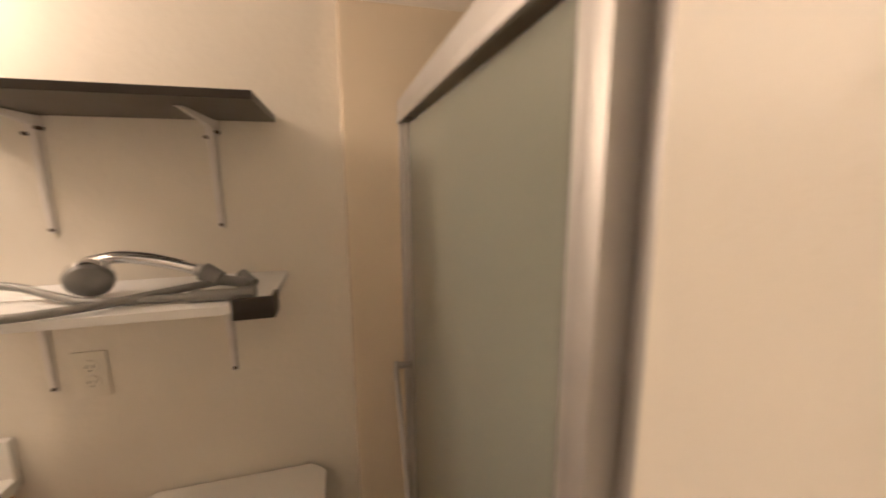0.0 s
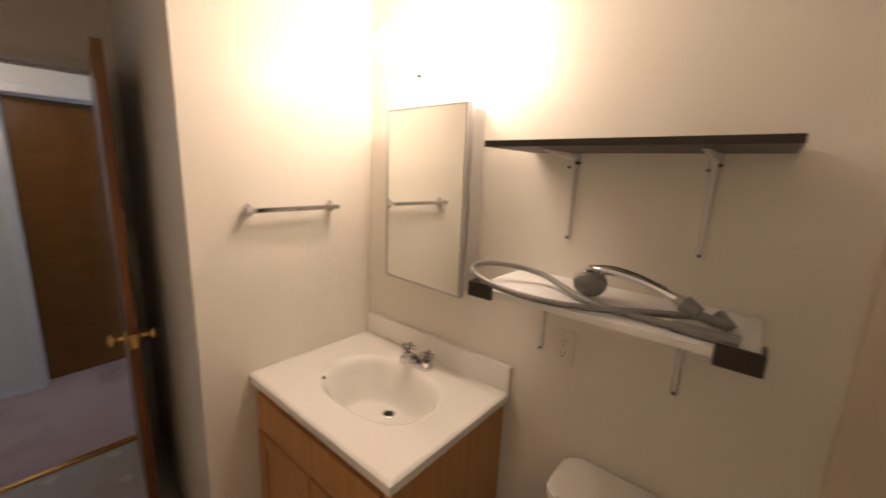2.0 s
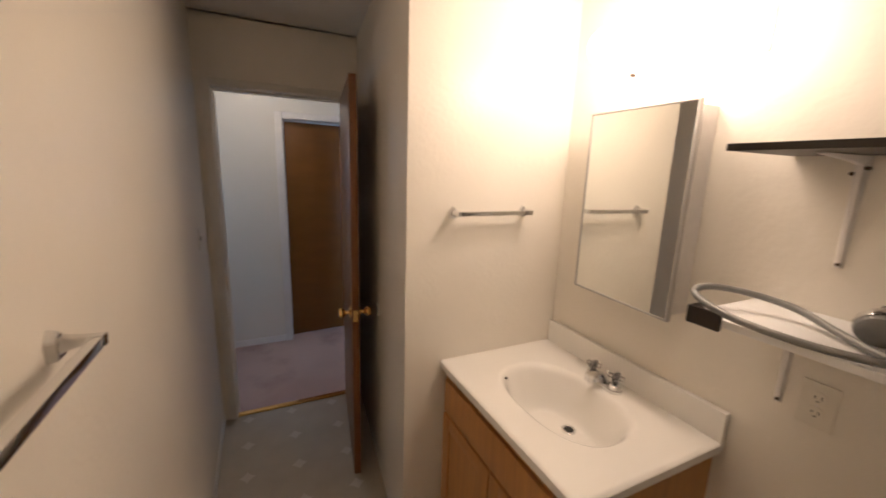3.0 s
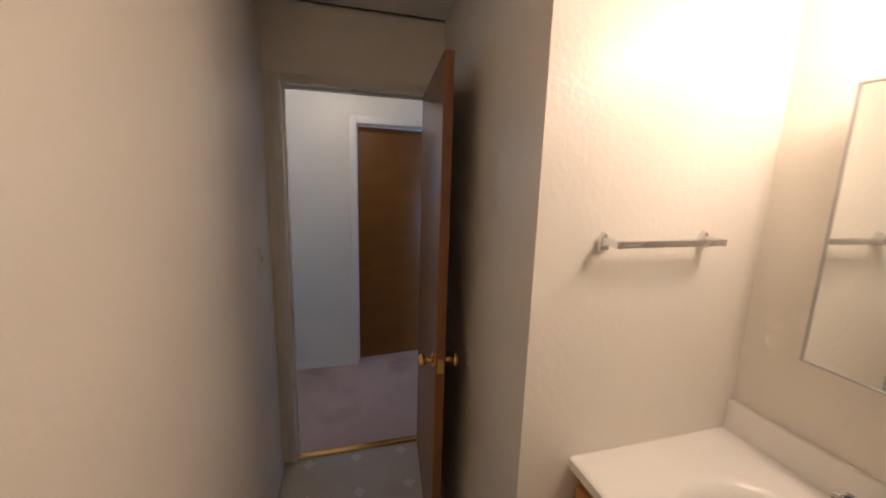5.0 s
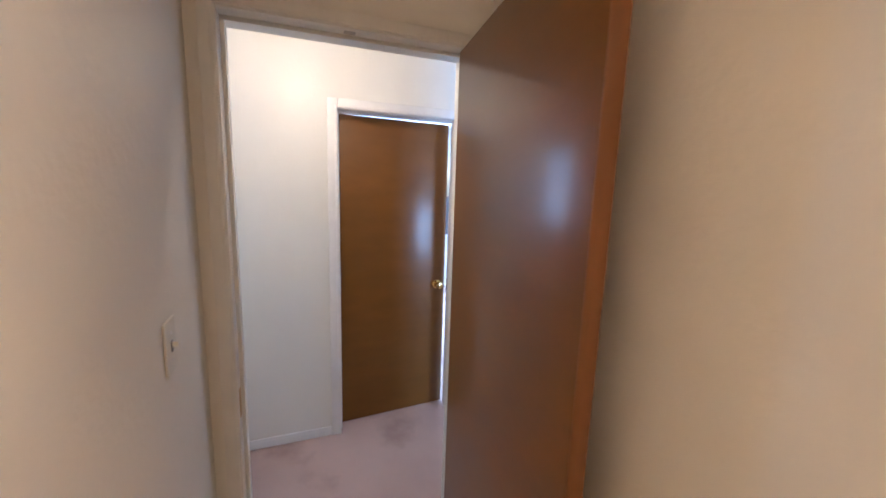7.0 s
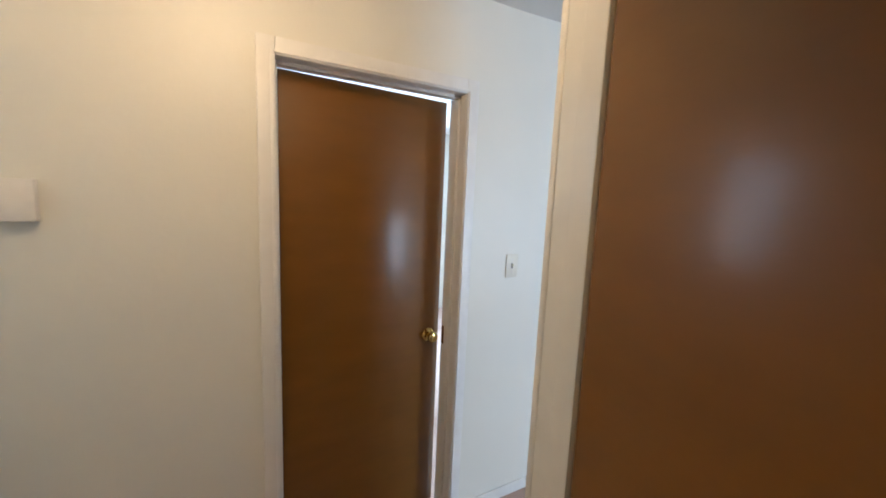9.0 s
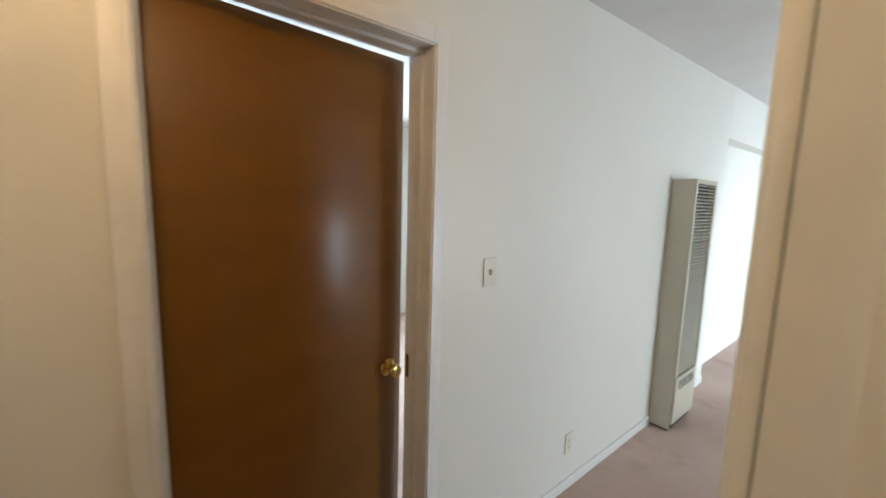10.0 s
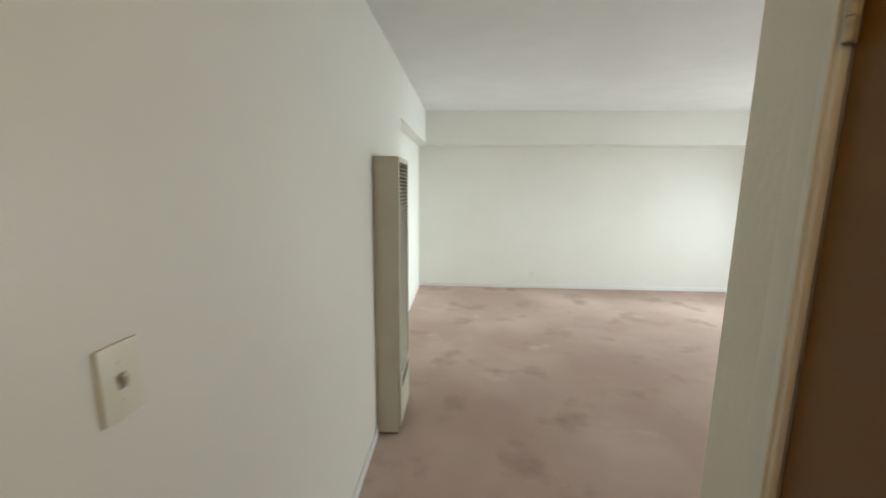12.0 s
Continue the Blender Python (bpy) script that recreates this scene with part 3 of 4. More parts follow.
# ---- wall heater ----
def wall_heater():
    x0, x1, y0, y1, z0, z1 = X_W + 0.001, X_W + 0.148, 3.168, 3.568, 0.02, 1.722
    root = tagged(thing("wall_heater", (X_W, 3.37, 0.0), "tall beige enamelled gas wall heater with louvred front", "heater"))
    part("side_panel", _b((x0, x1 - 0.012, y0, y0 + 0.012, z0, z1), 0.003), M_HEATER, root, smooth=True)
    part("side_panel", _b((x0, x1 - 0.012, y1 - 0.012, y1, z0, z1), 0.003), M_HEATER, root, smooth=True)
    part("top_panel", _b((x0, x1 - 0.012, y0 + 0.012, y1 - 0.012, z1 - 0.012, z1), 0.002), M_HEATER, root)
    part("inner_box", _b((x0, x1 - 0.05, y0 + 0.012, y1 - 0.012, z0 + 0.02, z1 - 0.012)), M_HEATER_IN, root, "dark inside")
    part("lower_door", _b((x1 - 0.012, x1 + 0.003, y0 + 0.014, y1 - 0.014, 0.06, 0.392), 0.003), M_HEATER, root, smooth=True)
    part("front_stile", _b((x1 - 0.012, x1, y0, y0 + 0.03, 0.40, z1), 0.002), M_HEATER, root, smooth=True)
    part("front_stile", _b((x1 - 0.012, x1, y1 - 0.03, y1, 0.40, z1), 0.002), M_HEATER, root, smooth=True)
    part("head_rail", _b((x1 - 0.012, x1, y0 + 0.03, y1 - 0.03, z1 - 0.03, z1), 0.002), M_HEATER, root, smooth=True)
    part("base_plinth", _b((x0, x1 - 0.02, y0 + 0.013, y1 - 0.013, 0.0045, 0.06)), M_HEATER_IN, root, "dark base")
    n = 58
    for i in range(n):
        z = 0.408 + i * (z1 - 0.045 - 0.408) / (n - 1)
        bm = bmesh.new()
        vs = [bm.verts.new((x, y, zz)) for y in (y0 + 0.031, y1 - 0.031) for x, zz in ((x1 - 0.028, z + 0.010), (x1 - 0.028, z + 0.0125), (x1 - 0.002, z + 0.0035), (x1 - 0.002, z))]
        for f in ((0, 1, 5, 4), (1, 2, 6, 5), (2, 3, 7, 6), (3, 0, 4, 7), (3, 2, 1, 0), (4, 5, 6, 7)):
            bm.faces.new([vs[k] for k in f])
        part("louvre", bm, M_HEATER, root)
    for k in range(5):
        part("vent_slot", _b((x1 + 0.0025, x1 + 0.0045, y0 + 0.06, y1 - 0.06, 0.30 + k * 0.014, 0.306 + k * 0.014), 0.0005), M_HEATER_IN, root, "dark vent slot")
    return root


wall_heater()

# ---- hall ceiling lamp ----
hl = tagged(thing("ceiling_lamp", (-0.337, 0.231, 2.43), "round frosted glass ceiling lamp, lit, on the hall ceiling", "ceiling lamp"))
bm = bmesh.new()
lathe(bm, [(0.0, 2.4295), (0.09, 2.4295), (0.09, 2.415), (0.07, 2.405), (0.0, 2.405)], Matrix.Translation((-0.337, 0.231, 0)))
part("canopy", bm, M_BRASS, hl, smooth=True)
bm = bmesh.new()
lathe(bm, [(0.0, 2.352), (0.04, 2.355), (0.07, 2.366), (0.082, 2.384), (0.08, 2.404), (0.0, 2.404)], Matrix.Translation((-0.337, 0.231, 0)))
part("shade", bm, M_GLOBE, hl, "lit frosted glass", smooth=True)


# ---- vanity ----
VX0, VX1, VY0, VZ = 1.316, 2.076, 0.818, 0.897


def vanity_top():
    root = tagged(thing("basin_counter", (1.69, 1.1, VZ), "off-white cultured marble vanity top with oval basin", "vanity top"))
    cx, cy, ax, ay = 1.712, 1.095, 0.243, 0.160
    nx, ny = 96, 76
    y1 = Y_M - 0.022
    def z_at(x, y):
        u, v = (x - cx) / ax, (y - cy) / ay
        r = (abs(u) ** 2.5 + abs(v) ** 2.5) ** (1 / 2.5)
        if r >= 1.06:
            return VZ
        if r > 0.93:
            s = (1.06 - r) / 0.13
            return VZ - 0.016 * s * s
        k = min(1.0, (0.93 - r) / 0.36)
        k = k * k * (3 - 2 * k) * 0.5 + 0.5 * (1 - (1 - k) ** 2)
        return VZ - 0.016 - 0.132 * k
    bm = bmesh.new()
    grid = [[bm.verts.new((VX0 + (VX1 - VX0) * i / nx, VY0 + (y1 - VY0) * j / ny, 0)) for j in range(ny + 1)] for i in range(nx + 1)]
    for row in grid:
        for v in row:
            z = z_at(v.co.x, v.co.y)
            edge = min(v.co.x - VX0 + 1, VX1 - v.co.x, v.co.y - VY0)
            v.co.z = z - (0.006 if edge < 0.001 else 0)
    for i in range(nx):
        for j in range(ny):
            bm.faces.new((grid[i][j], grid[i + 1][j], grid[i + 1][j + 1], grid[i][j + 1]))
    rim = [grid[i][0] for i in range(nx + 1)] + [grid[nx][j] for j in range(1, ny + 1)] + [grid[i][ny] for i in range(nx - 1, -1, -1)] + [grid[0][j] for j in range(ny - 1, 0, -1)]
    low = [bm.verts.new((v.co.x, v.co.y, VZ - 0.032)) for v in rim]
    for i in range(len(rim)):
        j = (i + 1) % len(rim)
        bm.faces.new((rim[i], low[i], low[j], rim[j]))
    part("counter", bm, M_MARBLE, root, smooth=True)
    part("backsplash", _b((VX0, VX1, Y_M - 0.0225, Y_M - 0.0008, VZ - 0.03, 0.992), 0.004), M_MARBLE, root, smooth=True)
    dx, dy = 1.706, 1.150
    dz = z_at(dx, dy)
    bm = bmesh.new()
    lathe(bm, [(0.026, -0.004), (0.0255, 0.003), (0.023, 0.0045), (0.019, 0.004), (0.0175, 0.0025)], Matrix.Translation((dx, dy, dz + 0.001)))
    dr = part("drain", bm, M_CHROME, root, "chrome drain ring", smooth=True)
    bm = bmesh.new()
    rod(bm, (dx, dy, dz - 0.004), (dx, dy, dz + 0.0042), 0.0172, 20)
    part("drain_hole", bm, M_SLOT, root, "dark drain hole")
    bm = bmesh.new()
    ox, oy = 1.516, 1.0
    ball(bm, (ox, oy, z_at(ox, oy) + 0.001), 0.007, 0.7, 1, 1, 12)
    part("overflow_hole", bm, M_SLOT, root, "small dark overflow hole", smooth=True)
    return root


vanity_top()


def vanity_cabinet():
    x0, x1, y0, y1, z1 = VX0 + 0.001, 2.052, 0.847, Y_M - 0.001, VZ - 0.033
    root = tagged(thing("vanity_cabinet", (1.68, 1.1, 0), "honey oak vanity cabinet with two doors below", "cabinet"))
    part("side_panel", _b((x1 - 0.014, x1, y0 + 0.002, y1, 0.001, z1), 0.001), M_OAK, root)
    part("side_panel", _b((x0, x0 + 0.012, y0 + 0.002, y1, 0.001, z1), 0.001), M_OAK, root)
    part("bottom_panel", _b((x0 + 0.012, x1 - 0.014, y0 + 0.02, y1, 0.09, 0.105)), M_OAK, root)
    part("toe_kick", _b((x0 + 0.012, x1 - 0.014, y0 + 0.06, y0 + 0.075, 0.001, 0.09)), M_OAK, root)
    part("face_frame", _b((x0, x1, y0 - 0.001, y0 + 0.019, z1 - 0.045, z1 - 0.0005), 0.0015), M_OAK, root)
    part("face_frame", _b((x0, x0 + 0.03, y0, y0 + 0.019, 0.09, z1 - 0.0455), 0.0015), M_OAK, root)
    part("face_frame", _b((x1 - 0.04, x1, y0, y0 + 0.019, 0.09, z1 - 0.0455), 0.0015), M_OAK, root)
    part("face_frame", _b((x0 + 0.03, x1 - 0.04, y0, y0 + 0.019, 0.655, 0.69), 0.0015), M_OAK, root)
    part("false_drawer", _b((x0 + 0.022, x1 - 0.03, y0 - 0.017, y0 - 0.0012, 0.685, z1 - 0.040), 0.004), M_OAK, root, "flat false drawer front", smooth=True)
    mid = 1.69
    for a, b in ((x0 + 0.022, mid - 0.003), (mid + 0.003, x1 - 0.03)):
        door = part("door", _b((a, b, y0 - 0.012, y0 - 0.0012, 0.10, 0.675), 0.001), M_OAK, root)
        for d in ((a, a + 0.055, 0.10, 0.675), (b - 0.055, b, 0.10, 0.675), (a + 0.055, b - 0.055, 0.10, 0.155), (a + 0.055, b - 0.055, 0.62, 0.675)):
            ob = part("rail", _b((d[0], d[1], y0 - 0.019, y0 - 0.0118, d[2], d[3]), 0.003), M_OAK, root, smooth=True)
            ob.parent = door
            ob.matrix_parent_inverse = Matrix()
    return root


vanity_cabinet()


def faucet():
    fx, fy, z = 1.705, 1.298, VZ + 0.0005
    root = tagged(thing("basin_faucet", (fx, fy, z), "chrome centerset basin faucet with clear acrylic knobs", "faucet"))
    bm = bmesh.new()
    outline = [(fx + 0.05 * (1 if math.cos(a) > 0 else -1) + 0.027 * math.cos(a), fy + 0.027 * math.sin(a)) for a in [2 * math.pi * (i + 0.5) / 28 for i in range(28)]]
    prism(bm, outline, z, z + 0.016)
    bmesh.ops.bevel(bm, geom=[e for e in bm.edges if all(v.co.z > z + 0.01 for v in e.verts)], offset=0.005, segments=2, affect="EDGES")
    part("base_plate", bm, M_CHROME, root, smooth=True)
    bm = bmesh.new()
    secs = ((0.020, 0.019, 0.012, 0.030), (0.0, 0.020, 0.012, 0.046), (-0.030, 0.0175, 0.022, 0.055), (-0.062, 0.0160, 0.030, 0.060), (-0.086, 0.0155, 0.028, 0.060))
    rings = [[bm.verts.new((fx + sx * w, fy + dy, z + h)) for sx, h in ((-1, z0), (1, z0), (0.82, z1), (-0.82, z1))] for dy, w, z0, z1 in secs]
    for a, b in zip(rings, rings[1:]):
        for k in range(4):
            bm.faces.new((a[k], a[(k + 1) % 4], b[(k + 1) % 4], b[k]))
    bm.faces.new(rings[0][::-1])
    bm.faces.new(rings[-1])
    bmesh.ops.bevel(bm, geom=list(bm.edges), offset=0.0035, segments=3, affect="EDGES")
    part("spout", bm, M_CHROME, root, smooth=True)
    for s in (-1, 1):
        bm = bmesh.new()
        lathe(bm, [(0.0, 0.014), (0.024, 0.014), (0.022, 0.026), (0.012, 0.032), (0.0, 0.032)], Matrix.Translation((fx + s * 0.051, fy, z)))
        part("valve_cap", bm, M_CHROME, root, smooth=True)
        bm = bmesh.new()
        lathe(bm, [(0.0, 0.032), (0.011, 0.032), (0.009, 0.044), (0.013, 0.050), (0.013, 0.064), (0.008, 0.067), (0.0, 0.067)], Matrix.Translation((fx + s * 0.051, fy, z)), 12)
        for turn in (20, 110):
            vs = box(bm, -0.026, 0.026, -0.0065, 0.0065, z + 0.049, z + 0.063)
            bmesh.ops.transform(bm, matrix=Matrix.Translation((fx + s * 0.051, fy, 0)) @ Matrix.Rotation(radians(turn), 4, "Z"), verts=vs)
        part("knob", bm, M_CLEAR, root, "clear acrylic cross knob")
    bm = bmesh.new()
    rod(bm, (fx, fy + 0.018, z + 0.012), (fx, fy + 0.018, z + 0.045), 0.003, 8)
    ball(bm, (fx, fy + 0.018, z + 0.048), 0.006, n=12)
    part("lift_rod", bm, M_CHROME, root, smooth=True)
    return root


faucet()


# ---- medicine cabinet ----
def medicine_cabinet():
    x0, x1, y0, y1, z0, z1 = 1.508, 1.912, 1.308, Y_M, 1.222, 1.866
    root = tagged(thing("medicine_cabinet", (1.70, Y_M, z0), "mirrored medicine cabinet with thin metal frame", "cabinet"))
    part("body", _b((x0 + 0.012, x1 - 0.012, y0 + 0.012, y1 - 0.0005, z0 + 0.012, z1 - 0.012), 0.002), M_BRACKET, root, "white enamelled steel box")
    door = part("door", _b((x0, x1, y0 + 0.001, y0 + 0.011, z0, z1), 0.001), M_ALU, root)
    ob = part("mirror", _b((x0 + 0.006, x1 - 0.006, y0 - 0.002, y0 + 0.0008, z0 + 0.006, z1 - 0.006), 0.0), M_MIRROR, root, "clear mirror glass")
    ob.parent = door
    ob.matrix_parent_inverse = Matrix()
    for d in ((x0, x0 + 0.006, z0, z1), (x1 - 0.006, x1, z0, z1), (x0 + 0.006, x1 - 0.006, z0, z0 + 0.006), (x0 + 0.006, x1 - 0.006, z1 - 0.006, z1)):
        ob = part("frame_strip", _b((d[0], d[1], y0 - 0.005, y0 + 0.0005, d[2], d[3]), 0.001), M_ALU, root, smooth=True)
        ob.parent = door
        ob.matrix_parent_inverse = Matrix()
    # the door hangs a little open on its west hinge
    door.matrix_basis = Matrix.Translation((x0, y0, 0)) @ Matrix.Rotation(radians(-3.0), 4, "Z") @ Matrix.Translation((-x0, -y0, 0)) @ door.matrix_basis
    return root


medicine_cabinet()

# ---- vanity light ----
vl = tagged(thing("vanity_light", (1.73, Y_M, 2.03), "white strip wall light with lit globe bulbs over the mirror", "wall lamp"))
part("back_bar", _b((1.56, 2.00, Y_M - 0.004, Y_M - 0.0005, 1.975, 2.10), 0.001), M_BRACKET, vl, "white enamelled back bar", smooth=True)
for vx in VANITY_X:
    # socket made to glow like the bulb, so the glare reaches the wall unbroken
    bm = bmesh.new()
    lathe(bm, [(0.0, 0.0), (0.03, 0.0), (0.03, 0.012), (0.022, 0.03), (0.026, 0.060), (0.034, 0.145), (0.0, 0.145)], Matrix.Translation((vx, Y_M - 0.0035, 2.04)) @ Matrix.Rotation(radians(90), 4, "X"))
    nk = part("glare_neck", bm, M_BULB, vl, "added glowing neck that carries the bulb glare to the wall", smooth=True)
    nk.visible_shadow = False
    bm = bmesh.new()
    ball(bm, (vx, 1.195, 2.04), 0.058, n=24)
    gl = part("bulb", bm, M_BULB, vl, "lit frosted globe bulb", smooth=True)
    gl.visible_shadow = False
bm = bmesh.new()
rod(bm, (1.60, Y_M - 0.0035, 1.99), (1.60, Y_M - 0.018, 1.99), 0.006, 12)
part("cover_nut", bm, M_DARK, vl, "small dark cover nut")


# ---- towel bars ----
def towel_bar(at, turn, length, label):
    """Square chrome bar on two posts; locally along +x from the first post, out of the wall along +y."""
    root = tagged(thing("towel_bar", at, label, "towel bar", "towel bars"))
    def add(nm, bm):
        ob = part(nm, bm, M_CHROME, None, smooth=True)
        ob.parent = root
    for x in (0.0, length):
        bm = bmesh.new()
        outline = ((-0.015, -0.024), (0.015, -0.024), (0.016, 0.008), (0.0, 0.025), (-0.016, 0.008))
        a = [bm.verts.new((x + u, 0.0005, w)) for u, w in outline]
        b = [bm.verts.new((x + u * 0.8, 0.015, w * 0.86)) for u, w in outline]
        for k in range(5):
            bm.faces.new((a[k], a[(k + 1) % 5], b[(k + 1) % 5], b[k]))
        bm.faces.new(a[::-1])
        bm.faces.new(b)
        bmesh.ops.bevel(bm, geom=list(bm.edges), offset=0.0015, segments=2, affect="EDGES")
        add("wall_flange", bm)
        # a strap arm, deep at the wall and arched beneath
        bm = bmesh.new()
        rings = [[bm.verts.new((x + sx * w, y, h)) for sx, h in ((-1, z0), (1, z0), (1, z1), (-1, z1))]
                 for y, w, z0, z1 in ((0.012, 0.009, -0.016, 0.013), (0.022, 0.008, -0.008, 0.011), (0.036, 0.0075, -0.005, 0.0095), (0.050, 0.0075, -0.0075, 0.0085), (0.066, 0.0075, -0.0085, 0.0085))]
        for p, q in zip(rings, rings[1:]):
            for k in range(4):
                bm.faces.new((p[k], p[(k + 1) % 4], q[(k + 1) % 4], q[k]))
        bm.faces.new(rings[0])
        bm.faces.new(rings[-1])
        add("post", bm)
    bm = bmesh.new()
    box(bm, 0.0076, length - 0.0076, 0.0505, 0.0655, -0.008, 0.008, 0.0010)
    add("bar", bm)
    root.matrix_basis = Matrix.Translation(at) @ Matrix.Rotation(radians(turn), 4, "Z")
    return root


towel_bar((1.315, 1.165, 1.495), -90, 0.318, "short square chrome towel bar on the wall beside the vanity")
towel_bar((1.908, Y_S, 1.388), 0, 0.46, "square chrome towel bar on the cream wall")


# ---- shelves ----
def bracket(x, z_top, z_screw, y_front, label):
    """A white pressed-steel shelf bracket with a tapering channel and screws."""
    root = tagged(thing("shelf_bracket", (x, Y_M, z_top), label, "shelf bracket", "shelf brackets"))
    yw = Y_M - 0.0008
    def leg(w0, w1, pts):
        bm = bmesh.new()
        rings = []
        for (a, b, w) in pts:
            rings.append([bm.verts.new((x + s * w, *c)) for s, c in ((-1, a), (1, a), (0.45, b), (-0.45, b))])
        for r0, r1 in zip(rings, rings[1:]):
            for i in range(4):
                bm.faces.new((r0[i], r0[(i + 1) % 4], r1[(i + 1) % 4], r1[i]))
        bm.faces.new(rings[0])
        bm.faces.new(rings[-1])
        return bm
    part("upright", leg(0, 0, [((yw, z_top - 0.001), (yw - 0.018, z_top - 0.012), 0.014), ((yw, z_top - 0.05), (yw - 0.014, z_top - 0.05), 0.012), ((yw, z_screw - 0.008), (yw - 0.003, z_screw - 0.008), 0.008)]), M_BRACKET, root, smooth=True)
    part("arm", leg(0, 0, [((yw - 0.001, z_top - 0.0008), (yw - 0.012, z_top - 0.020), 0.014), ((yw - 0.06, z_top - 0.0008), (yw - 0.06, z_top - 0.013), 0.012), ((y_front, z_top - 0.0008), (y_front, z_top - 0.004), 0.008)]), M_BRACKET, root, smooth=True)
    for dx, z in ((0.0, z_screw), (-0.010, z_top - 0.038), (0.012, z_top - 0.026)):
        bm = bmesh.new()
        rod(bm, (x + dx, yw, z), (x + dx, yw - 0.0185 if z > z_screw + 0.05 else yw - 0.008, z), 0.0042, 10)
        part("screw", bm, M_DARK, root, "dark screw head")
    return root


for bx in (2.222, 2.557):
    bracket(bx, 1.711, 1.469, 1.19, "white steel bracket under the black shelf")
for bx in (2.170, 2.553):
    bracket(bx, 1.3275, 1.097, 1.18, "white steel bracket under the white shelf")
us = tagged(thing("wall_shelf", (2.39, Y_M, 1.72), "black-brown laminate wall shelf", "shelf", "wall shelves"))
# board colour is raised above the edge's for light bounced from below
part("board", _b((2.093, 2.696, 1.115, Y_M - 0.001, 1.7125, 1.7272), 0.0008), M_SHELF_LIT, us)
part("edge_band", _b((2.092, 2.697, 1.111, 1.115, 1.712, 1.7275), 0.0008), M_BLACK, us, "black front edge band")
ls = tagged(thing("wall_shelf", (2.39, Y_M, 1.335), "white melamine wall shelf with black corner caps", "shelf", "wall shelves"))
part("board", _b((2.085, 2.698, 1.106, Y_M - 0.001, 1.3285, 1.3455), 0.001), M_WHITEBOARD, ls)


def corner_cap(x0, x1, label):
    part("corner_cap", _b((x0, x1, 1.094, 1.106, 1.318, 1.360), 0.004), M_BLACK, ls, label, smooth=True)
    inner = x1 - 0.008 if x1 > 2.4 else x0
    part("corner_cap", _b((inner, inner + 0.008, 1.1055, 1.15, 1.318, 1.360), 0.003), M_BLACK, ls, label, smooth=True)


corner_cap(2.632, 2.707, "black plastic corner cap")
corner_cap(2.076, 2.150, "black plastic corner cap")


# ---- hand shower on the lower shelf ----
def hand_shower():
    z = 1.3458
    root = tagged(thing("hand_shower", (2.4, 1.22, z), "grey and chrome hand shower, coiled hose lying on the shelf", "hand shower"))
    # head, resting tilted on its rim
    m = Matrix.Translation((2.352, 1.238, z + 0.040)) @ Matrix.Rotation(radians(-58), 4, "X") @ Matrix.Rotation(radians(-14), 4, "Y")
    bm = bmesh.new()
    lathe(bm, [(0.0, 0.030), (0.020, 0.029), (0.034, 0.020), (0.041, 0.008), (0.041, -0.004), (0.0, -0.004)], m)
    part("head_shell", bm, M_CHROME, root, "chrome shell", smooth=True)
    bm = bmesh.new()
    lathe(bm, [(0.0, -0.003), (0.0395, -0.003), (0.038, -0.013), (0.030, -0.019), (0.0, -0.022)], m)
    part("spray_face", bm, M_GREY, root, "grey spray face", smooth=True)
    bm = bmesh.new()
    tube(bm, smooth_path([(2.345, 1.258, z + 0.066), (2.395, 1.245, z + 0.076), (2.46, 1.228, z + 0.072), (2.535, 1.212, z + 0.055), (2.575, 1.205, z + 0.040)], 8), lambda f: 0.012 - 0.002 * math.sin(f * 3.1), 14)
    part("handle", bm, M_CHROME, root, "chrome handle", smooth=True)
    bm = bmesh.new()
    tube(bm, smooth_path([(2.340, 1.262, z + 0.0735), (2.395, 1.249, z + 0.084), (2.46, 1.232, z + 0.080), (2.525, 1.217, z + 0.064)], 8), lambda f: 0.0055, 10)
    part("grip_strip", bm, M_BLACK, root, "black grip strip", smooth=True)
    bm = bmesh.new()
    rod(bm, (2.548, 1.210, z + 0.051), (2.562, 1.2075, z + 0.046), 0.0128, 18)
    part("ring", bm, M_ALU, root, "metal ring", smooth=True)
    # swivel bracket
    bm = bmesh.new()
    rod(bm, (2.562, 1.2075, z + 0.046), (2.592, 1.200, z + 0.030), 0.0195, 18, 0.016)
    rod(bm, (2.585, 1.205, z + 0.028), (2.635, 1.222, z + 0.014), 0.011, 14)
    rod(bm, (2.622, 1.24, z + 0.030), (2.648, 1.222, z + 0.010), 0.012, 14)
    part("swivel_holder", bm, M_GREY, root, "grey swivel holder", smooth=True)
    # hose: from the holder along the front, out past the left end, back round to the nut
    pts = [(2.588, 1.198, z + 0.026), (2.50, 1.168, z + 0.018), (2.40, 1.125, z + 0.012), (2.30, 1.098, z + 0.010), (2.19, 1.088, z + 0.016), (2.11, 1.098, z + 0.030), (2.066, 1.13, z + 0.042),
           (2.075, 1.185, z + 0.048), (2.14, 1.235, z + 0.042), (2.22, 1.25, z + 0.030), (2.30, 1.215, z + 0.016), (2.38, 1.170, z + 0.010), (2.46, 1.155, z + 0.010), (2.56, 1.147, z + 0.011)]
    way = smooth_path(pts, 24)
    bm = bmesh.new()
    tube(bm, way, lambda f: 0.0078 + 0.0006 * math.sin(f * 900), 10)
    part("hose", bm, M_HOSE, root, "ribbed grey hose", smooth=True)
    bm = bmesh.new()
    rod(bm, (2.555, 1.147, z + 0.0115), (2.635, 1.139, z + 0.0125), 0.0115, 18)
